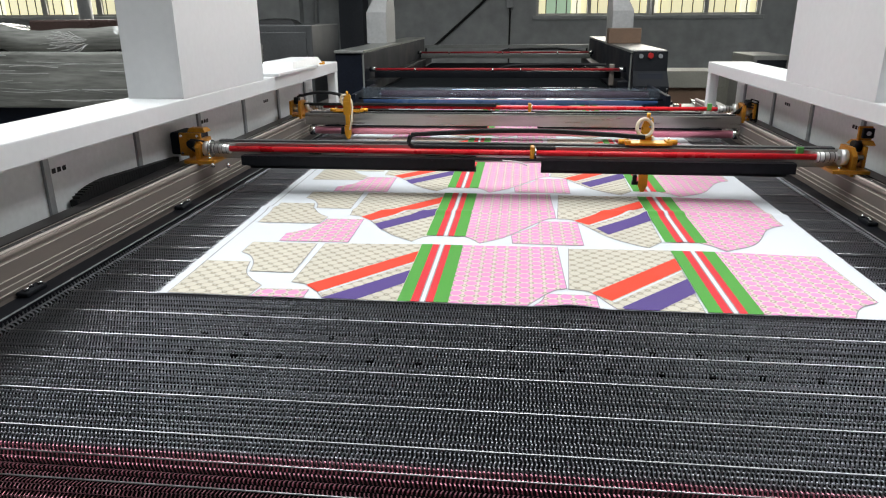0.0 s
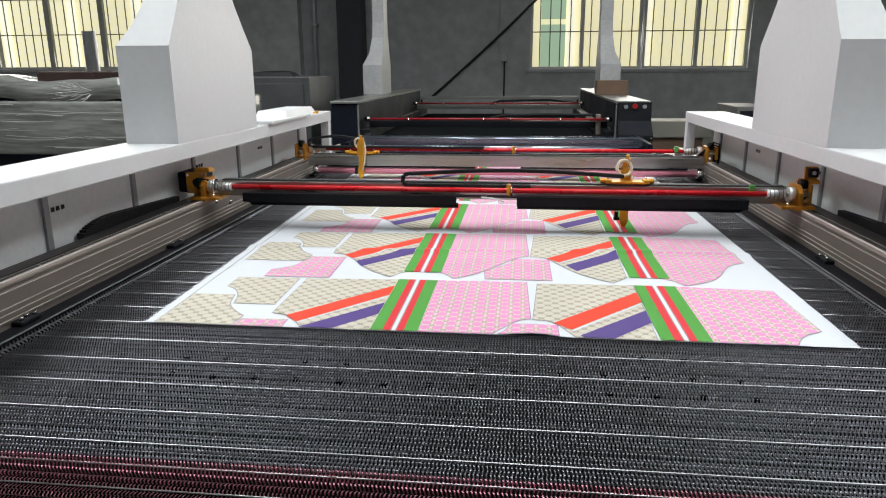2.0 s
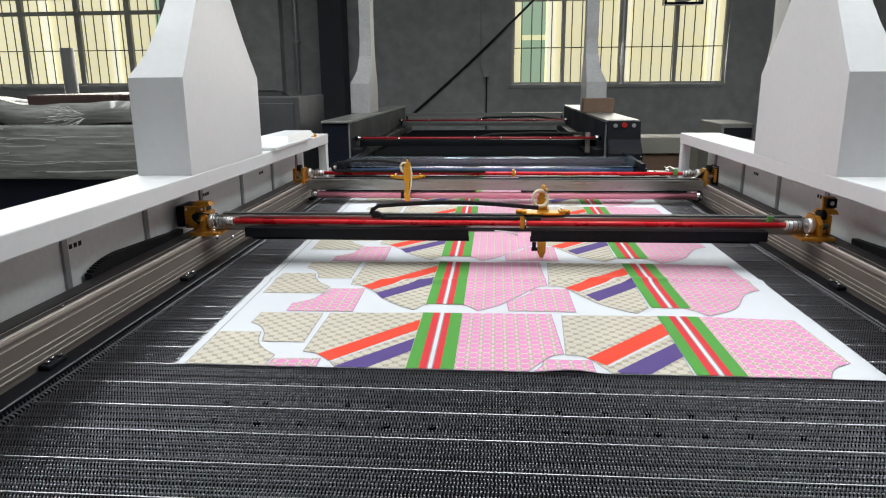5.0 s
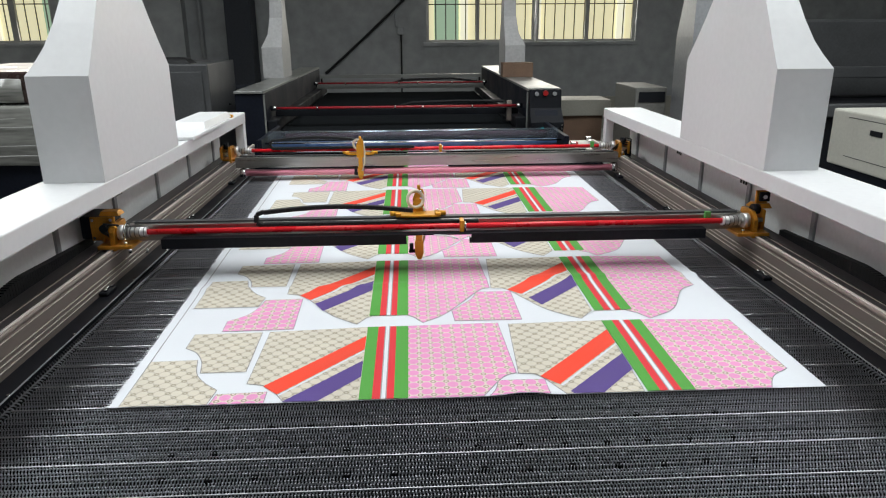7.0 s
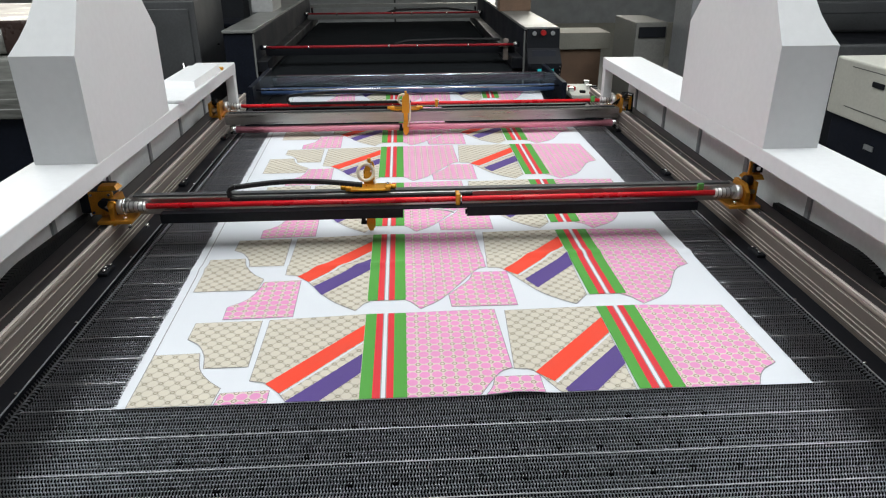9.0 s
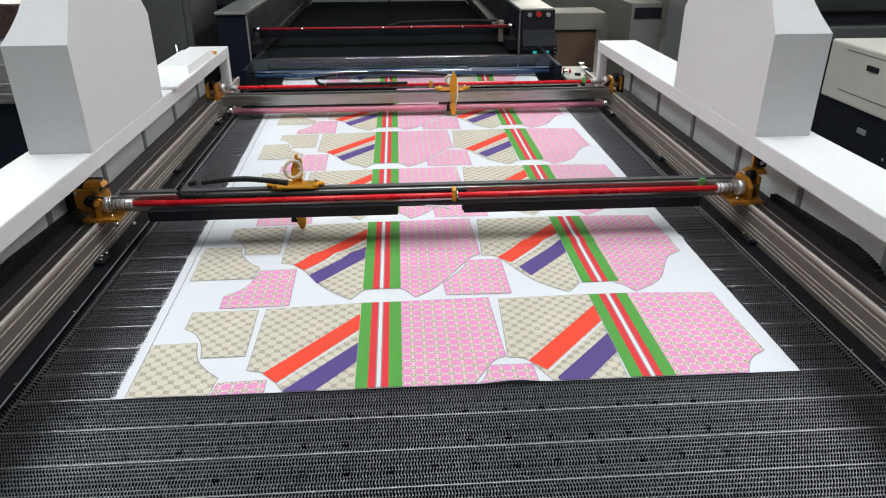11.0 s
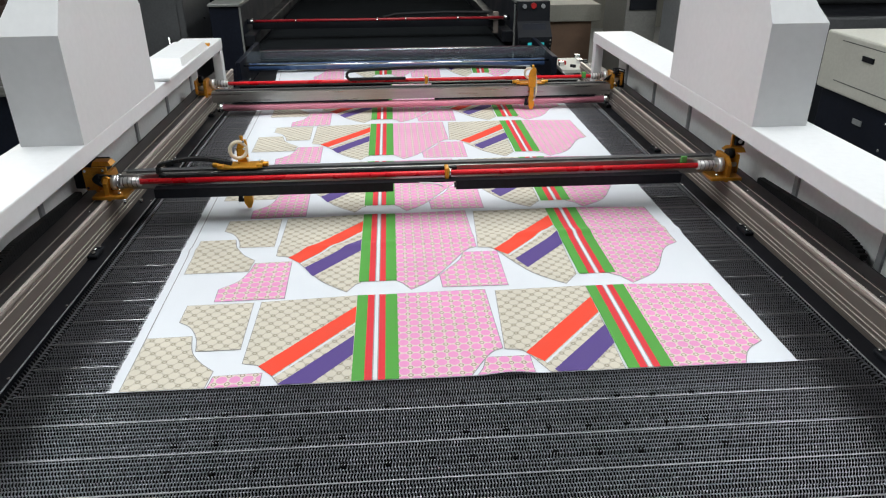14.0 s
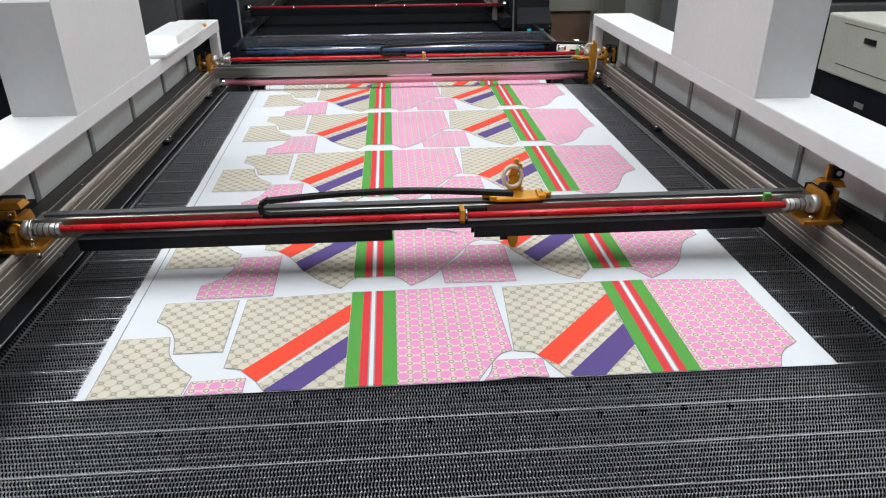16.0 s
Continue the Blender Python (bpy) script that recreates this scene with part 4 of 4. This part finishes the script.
part("tray_body", cube(bmesh.new(), 1.0, 1.22, 4.75, 5.15, 0.86, 0.885, 0.003), BEIGEBOX, tray)
box("tray_stand", 1.03, 1.19, 4.8, 5.1, 0, 0.86, GREYBOX, tray)
for i in range(12):
    x, y, r = random.uniform(1.02, 1.2), random.uniform(4.78, 5.12), random.uniform(0.008, 0.02)
    part("fitting", cube(bmesh.new(), x - r, x + r, y - r, y + r, 0.885, 0.885 + 1.6 * r, 0.003), random.choice((BLACK, BLACK, REDBTN, CHROME)), tray)

# ---- the second machine behind ----
sec = thing("second_machine", "dark fabric cutting machine standing behind the first", "cutting machine")
MX = -0.10


def flank(s):
    def sx(a, b):
        return sorted((MX + s * a, MX + s * b))
    u, v = sx(0.93, 1.19)
    if s < 0:
        u, v = -1.52, -1.29
    box("cabinet", u, v, 5.74, 9.4, 0.0, 1.20, NAVY, sec, "dark blue steel side cabinet", bevel=0.006)
    box("cabinet_top", u - 0.004, v + 0.004, 5.72, 9.4, 1.2005, 1.222, GREY_TOP, sec, "grey steel top cover", bevel=0.004)
    e = v if s < 0 else u
    box("corner_trim", e - 0.006, e + 0.006, 5.732, 5.742, 0.1, 1.19, GREY_TOP, sec)
    c = (u + v) / 2
    w, c = 0.10, (c - 0.075 if s < 0 else c - 0.012)
    lv = []
    for ww, ya, yb, z in ((1.0, 7.25, 7.75, 1.2225), (1.0, 7.25, 7.75, 1.52), (0.45, 7.33, 7.70, 1.64), (0.25, 7.40, 7.64, 1.80), (0.2, 7.42, 7.62, 1.95), (0.2, 7.42, 7.62, 4.2)):
        lv.append((c - w * ww, c + w, ya, yb, z) if s < 0 else (c - w, c + w * ww, ya, yb, z))
    part("fume_hood", prism(bmesh.new(), lv), DIM_WHITE, sec, "greyish white fume duct")
    rl = (v + 0.004, v + 0.09) if s < 0 else (u - 0.09, u - 0.004)
    box("guide_rail", *rl, 5.75, 9.4, 0.90, 0.985, BLACK, sec, "dark side rail", bevel=0.006)
    for y in (5.95, 6.6):
        for z in (0.3, 0.6, 1.12):
            bar("rivet", (c - 0.08, 5.733, z), (c - 0.08, 5.741, z), 0.008, CHROME, sec, n=8)
    return u, v


flank(-1)
flank(1)
bx0, bx1 = -1.195, 0.735
box("bed", bx0 - 0.09, bx1 + 0.09, 5.75, 9.4, 0.10, 0.86, BLACK, sec)
box("belt_surface", bx0, bx1, 5.5, 9.4, 0.8605, 0.895, mat("far_belt_weave", (0.013, 0.0145, 0.016), 0.95, vary=0.25, scale=4, stretch=(1, 30, 1), spec=0.0), sec, "black wire belt")
bar("front_nose", (bx0, 5.5, 0.86), (bx1, 5.5, 0.86), 0.035, BLACK, sec)
box("nose_stand", bx0, bx1, 5.49, 5.55, 0.0, 0.83, BLACK, sec)
for yg, col, zz in ((5.96, DKRED, 1.06), (8.75, DKRED, 1.06), (8.95, DKRED, 1.02)):
    bar("drive_shaft", (-1.24, yg, zz), (0.78, yg, zz), 0.011, col, sec, "dark red drive shaft")
    for x in (-1.26, 0.80):
        bar("coupling", (x - 0.025, yg, zz), (x + 0.025, yg, zz), 0.02, CHROME, sec)
    for x in (-0.9, -0.25, -0.02, 0.4):
        bar("shaft_collar", (x - 0.006, yg, zz - 0.004), (x + 0.006, yg, zz - 0.004), 0.016, CHROME, sec)
for yg in (6.03, 8.85):
    box("beam", -1.26, 0.80, yg, yg + 0.05, 0.985, 1.04, BLACK if yg < 7 else GREY_TOP, sec, "slim gantry beam")
    for x in (-1.255, 0.775):
        box("beam_post", x, x + 0.02, yg + 0.005, yg + 0.045, 0.90, 0.985, BLACK, sec)
box("rear_bar", -1.26, 0.80, 9.2, 9.26, 1.09, 1.13, GREY_TOP, sec)
for x in (-1.255, 0.775):
    box("rear_post", x, x + 0.02, 9.2, 9.26, 0.90, 1.09, BLACK, sec)
part("cable_run", tube(bmesh.new(), [(0.75, 8.87, 1.06), (0.4, 8.87, 1.10), (-0.2, 8.87, 1.085), (-0.32, 8.87, 1.05)], 0.014), RUBBER, sec)
hd = box("laser_head", 0.70, 0.74, 5.99, 6.03, 0.93, 1.10, BROWN, sec, "dull gold laser head", bevel=0.004)
box("head_arm", 0.66, 0.78, 5.985, 6.08, 1.041, 1.056, BROWN, sec)
part("cable_chain", tube(bmesh.new(), [(0.68, 6.06, 1.09), (0.3, 6.06, 1.095), (-0.1, 6.06, 1.085), (-0.2, 6.06, 1.06)], 0.012), RUBBER, sec)
# control panel on the right cabinet
cp = thing("control_panel", "black control box with red stop button and screen", "control panel")
part("casing", prism(bmesh.new(), [(0.835, 1.10, 5.60, 5.719, 0.84), (0.835, 1.10, 5.56, 5.719, 0.93), (0.835, 1.10, 5.56, 5.719, 0.965), (0.84, 1.095, 5.66, 5.719, 1.07), (0.84, 1.095, 5.68, 5.719, 1.215)]), BLACK, cp)
scr = part("screen", prism(bmesh.new(), [(0.875, 1.06, 5.575, 5.58, 0.975), (0.875, 1.06, 5.64, 5.655, 1.055)]), NAVY, cp, "dark glossy screen")
bar("stop_button", (0.965, 5.655, 1.185), (0.965, 5.681, 1.185), 0.021, REDBTN, cp, "red mushroom stop button", n=18)
for x in (0.895, 1.04):
    bar("rotary_knob", (x, 5.66, 1.18), (x, 5.681, 1.18), 0.016, GREYDUCT, cp)
    box("meter", x - 0.03, x + 0.03, 5.670, 5.681, 1.105, 1.135, GREYDUCT, cp, bevel=0.002)
for x in (0.93, 1.02):
    box("usb_lamp", x - 0.018, x + 0.018, 5.552, 5.561, 0.90, 0.925, CYAN, cp, "cyan glowing socket")
for x in (0.85, 1.085):
    for i in range(3):
        bar("screw", (x, 5.553, 0.945 - i * 0.03), (x, 5.561, 0.945 - i * 0.03), 0.006, CHROME, cp, n=8)
tagged(box("cardboard_box", 0.80, 1.10, 7.05, 7.22, 1.2225, 1.36, CARD, bevel=0.004), "small brown cardboard box on the dark machine", "box")

# ---- left side: wrapped machine, dark cabinet ----
wrap = thing("wrapped_machine", "grey machine body wrapped in shiny plastic film", "wrapped machine")
wb = bmesh.new()
cube(wb, -6.6, -1.95, 3.9, 5.3, 0.98, 1.30, 0.02)
bmesh.ops.subdivide_edges(wb, edges=[e for e in wb.edges if e.calc_length() > 0.5], cuts=24, use_grid_fill=True)
for v in wb.verts:
    v.co.y += 0.012 * noise.noise(v.co * 6)
    v.co.z += 0.006 * noise.noise(v.co * 9)
part("film_body", wb, FILM, wrap, "grey panels under stretched plastic film", True)
top = bmesh.new()
cube(top, -6.5, -2.25, 4.0, 5.2, 1.305, 1.43)
bmesh.ops.subdivide_edges(top, edges=[e for e in top.edges if e.calc_length() > 0.5], cuts=30, use_grid_fill=True)
for v in top.verts:
    v.co += Vector((0, 0.04, 0.05)) * noise.noise(v.co * 3.1) + Vector((0, 0.02, 0.02)) * noise.noise(v.co * 11)
part("film_cover", top, FILM, wrap, "crumpled shiny film over the top", True)
box("brown_cover", -2.9, -1.97, 4.03, 5.2, 1.306, 1.475, mat("dark_brown_board", (0.050, 0.032, 0.028), 0.3, vary=0.15, scale=5, bump=0.2), wrap, "dark brown board under the film", bevel=0.01)
box("dark_base", -6.5, -2.0, 3.95, 5.25, 0.0, 0.975, NAVY, wrap, "black lower body")
# streak highlights of the creased film, put in as thin pale tubes
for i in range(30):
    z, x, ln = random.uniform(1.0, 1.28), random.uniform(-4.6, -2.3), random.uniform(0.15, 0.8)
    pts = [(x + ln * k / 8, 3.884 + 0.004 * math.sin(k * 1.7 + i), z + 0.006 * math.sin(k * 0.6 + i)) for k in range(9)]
    part("crease_glint", tube(bmesh.new(), pts, random.uniform(0.0012, 0.003), 5), FILM_W, wrap)
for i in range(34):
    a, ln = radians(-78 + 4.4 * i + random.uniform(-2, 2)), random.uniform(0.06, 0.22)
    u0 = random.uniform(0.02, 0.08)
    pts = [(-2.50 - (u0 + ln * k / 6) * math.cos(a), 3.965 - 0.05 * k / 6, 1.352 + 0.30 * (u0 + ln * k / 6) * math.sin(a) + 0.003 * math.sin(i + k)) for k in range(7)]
    part("crease_glint", tube(bmesh.new(), pts, random.uniform(0.0009, 0.0022), 5), FILM_W, wrap)
cab = thing("grey_cabinet", "dark grey steel cabinet against the hall wall", "cabinet")
box("body", -2.75, -1.78, 6.0, 6.9, 0.0, 1.42, GREYBOX, cab, bevel=0.01)
box("door_panel", -2.70, -1.83, 5.985, 5.999, 0.1, 1.36, GREYBOX, cab, bevel=0.004)
bar("handle", (-1.92, 5.965, 0.75), (-1.92, 5.965, 0.95), 0.01, CHROME, cab)
for z in (0.76, 0.94):
    bar("handle_stub", (-1.92, 5.965, z), (-1.92, 5.986, z), 0.006, CHROME, cab)
fo = thing("tool_bag", "black tool pouch lying on the cabinet", "tool bag")
part("pouch", prism(bmesh.new(), [(-2.35, -1.95, 6.1, 6.3, 1.4205), (-2.33, -1.99, 6.12, 6.28, 1.455), (-2.2, -2.05, 6.15, 6.25, 1.47)]), RUBBER, fo)
bin_ = thing("dark_bin", "dark plastic crate beside the rear machine", "crate")
box("crate_body", -1.95, -1.58, 6.95, 7.4, 0.0, 1.12, NAVY, bin_, bevel=0.02)
box("crate_rim", -1.97, -1.56, 6.93, 7.42, 1.1205, 1.15, NAVY, bin_, bevel=0.008)
tagged(bar("dark_roll", (-6.95, 11.0, 0.0), (-6.95, 11.0, 2.10), 0.105, GREYDUCT, n=20), "grey upright fabric roll by the window", "fabric roll")

# ---- right side machines ----
rc = thing("side_machine", "white and black steel machine cabinet beside the bed", "machine cabinet")
box("lower_body", 2.53, 3.5, 1.2, 4.24, 0.0, 0.86, NAVY, rc, "black lower body", bevel=0.006)
up = box("upper_body", 2.50, 3.5, 1.2, 4.27, 0.862, 1.20, BEIGEBOX, rc, "off-white upper casing", bevel=0.012)
for y in (3.83, 2.6):
    lk = box("lock", 2.490, 2.4985, y - 0.05, y + 0.05, 1.085, 1.115, BLACK, rc, "black cam lock", bevel=0.002)
    lk2 = box("lock", 2.521, 2.529, y - 0.04, y + 0.04, 0.73, 0.76, GREYDUCT, rc, "grey cam lock", bevel=0.002)
for z in (0.93, 1.16):
    box("seam", 2.4975, 2.4995, 2.0, 4.1, z, z + 0.004, GREYBOX, rc)
for y in (3.6, 3.0):
    for z in (0.65, 0.8):
        bar("rivet", (2.524, y, z), (2.53, y, z), 0.008, CHROME, rc, n=8)
rm = thing("dark_cutting_machine", "dark cutting machine in the shade further back", "cutting machine")
box("bed", 2.75, 5.6, 5.4, 7.6, 0.0, 1.0, BLACK, rm, bevel=0.01)
box("rail", 2.75, 5.6, 5.35, 5.45, 1.002, 1.10, GREYBOX, rm, bevel=0.01)
box("beam", 2.75, 5.6, 6.5, 6.62, 1.22, 1.32, GREYBOX, rm, bevel=0.01)
for x in (2.8, 5.5):
    box("post", x, x + 0.06, 6.52, 6.60, 1.0, 1.22, BLACK, rm)
box("hopper", 3.6, 5.2, 6.9, 7.5, 1.0, 1.75, GREYBOX, rm, bevel=0.03)
box("white_strip", 3.0, 3.6, 5.55, 5.62, 1.003, 1.03, DIM_WHITE, rm)
dc = thing("grey_duct", "grey metal air duct rising beside a machine", "air duct")
part("duct_body", prism(bmesh.new(), [(2.42, 2.72, 6.4, 6.8, 0.0), (2.42, 2.72, 6.4, 6.8, 1.6), (2.44, 2.70, 6.45, 6.75, 1.9), (2.44, 2.70, 6.45, 6.75, 5.19)]), GREYDUCT, dc)
me_ = thing("machine_end", "off-white machine end box with a black slot", "machine cabinet")
# off-white steel with the shade of this corner put into its colour
box("casing", 2.10, 2.41, 6.9, 7.6, 0.0, 1.12, mat("shade_darkened_steel", (0.17, 0.168, 0.155), 0.5, vary=0.1, scale=4), me_, bevel=0.008)
box("slot", 2.13, 2.39, 6.885, 6.899, 0.98, 1.08, BLACK, me_, bevel=0.004)
bb = thing("beige_bench", "beige steel bench over brown cartons by the wall", "bench")
box("bench_top", 1.28, 2.18, 8.0, 8.5, 0.72, 0.90, DIM_BEIGE, bb, bevel=0.008)
box("carton", 1.33, 2.10, 8.05, 8.45, 0.0, 0.718, CARD, bb, bevel=0.006)
structure(box("skirting", -2.6, XR, YB - 0.05, YB - 0.004, 0, 0.55, DIM_BEIGE), "beige painted band along the wall foot", "skirting")


def motions():
    """Gantries, heads, cable chains, belt and cloth."""
    rows = [
        (0, 2.315, 0.411, 3.495, -0.852), (0.5, 2.262, 0.482, 3.39, -0.807), (1, 2.248, 0.522, 3.44, -0.662), (1.5, 2.411, 0.645, 3.556, -0.696),
        (2, 2.41, 0.456, 3.69, -0.779), (2.5, 2.307, 0.41, 3.796, -0.794), (3, 2.261, 0.327, 3.85, -0.611), (3.5, 2.277, 0.293, 3.626, -0.594)]
    rows += [
        (6, 2.381, 0.015, 3.796, -0.497), (6.5, 2.417, 0.002, 3.90, -0.503), (7, 2.259, -0.109, 3.852, -0.402), (7.5, 2.298, -0.165, 3.815, -0.309),
        (8, 2.355, -0.2, 3.85, -0.23), (8.5, 2.368, -0.213, 3.845, -0.22), (9, 2.293, -0.266, 3.8, -0.132), (11.5, 2.213, -0.569, 3.878, 0.241)]
    rows += [
        (12, 2.245, -0.64, 3.772, 0.355), (12.5, 2.361, -0.583, 3.836, 0.435), (13, 2.405, -0.581, 3.872, 0.457), (13.5, 2.393, -0.76, 3.844, 0.495),
        (14, 2.348, -0.67, 3.784, 0.583), (14.5, 2.2, -0.448, 3.885, 0.667), (15, 2.053, -0.226, 3.912, 0.911), (15.5, 1.906, -0.021, 3.904, 0.94), (16, 1.765, 0.189, 3.92, 0.94)]
    walk(near, [(t, pose(0, gy, 0)) for t, gy, hx, fy, fx in rows])
    walk(far, [(t, pose(0, fy, 0)) for t, gy, hx, fy, fx in rows])
    walk(near_head, [(t, pose(hx, 0, 0)) for t, gy, hx, fy, fx in rows])
    walk(far_head, [(t, pose(fx, 0, 0)) for t, gy, hx, fy, fx in rows])
    for c, lag in zip(chains, (0.60, 0.54)):
        walk(c, [(t, pose(0, lag + 0.5 * gy, 0)) for t, gy, hx, fy, fx in rows])
    for i in range(52):
        walk(near_links[i], [(t, chain_pose(i, hx, -0.565, 1)) for t, gy, hx, fy, fx in rows])
        walk(far_links[i], [(t, chain_pose(i, fx, -0.66, -1)) for t, gy, hx, fy, fx in rows])
    feed_rows = [(0, 0.0), (15.3, 0.0), (15.5, -0.002), (15.6, -0.022), (15.7, -0.055), (15.85, -0.103), (16, -0.146)]
    walk(belt, [(t, pose(0, d, 0.899)) for t, d in feed_rows])
    walk(fabric, [(t, pose(0, d, 0.9)) for t, d in feed_rows])


motions()
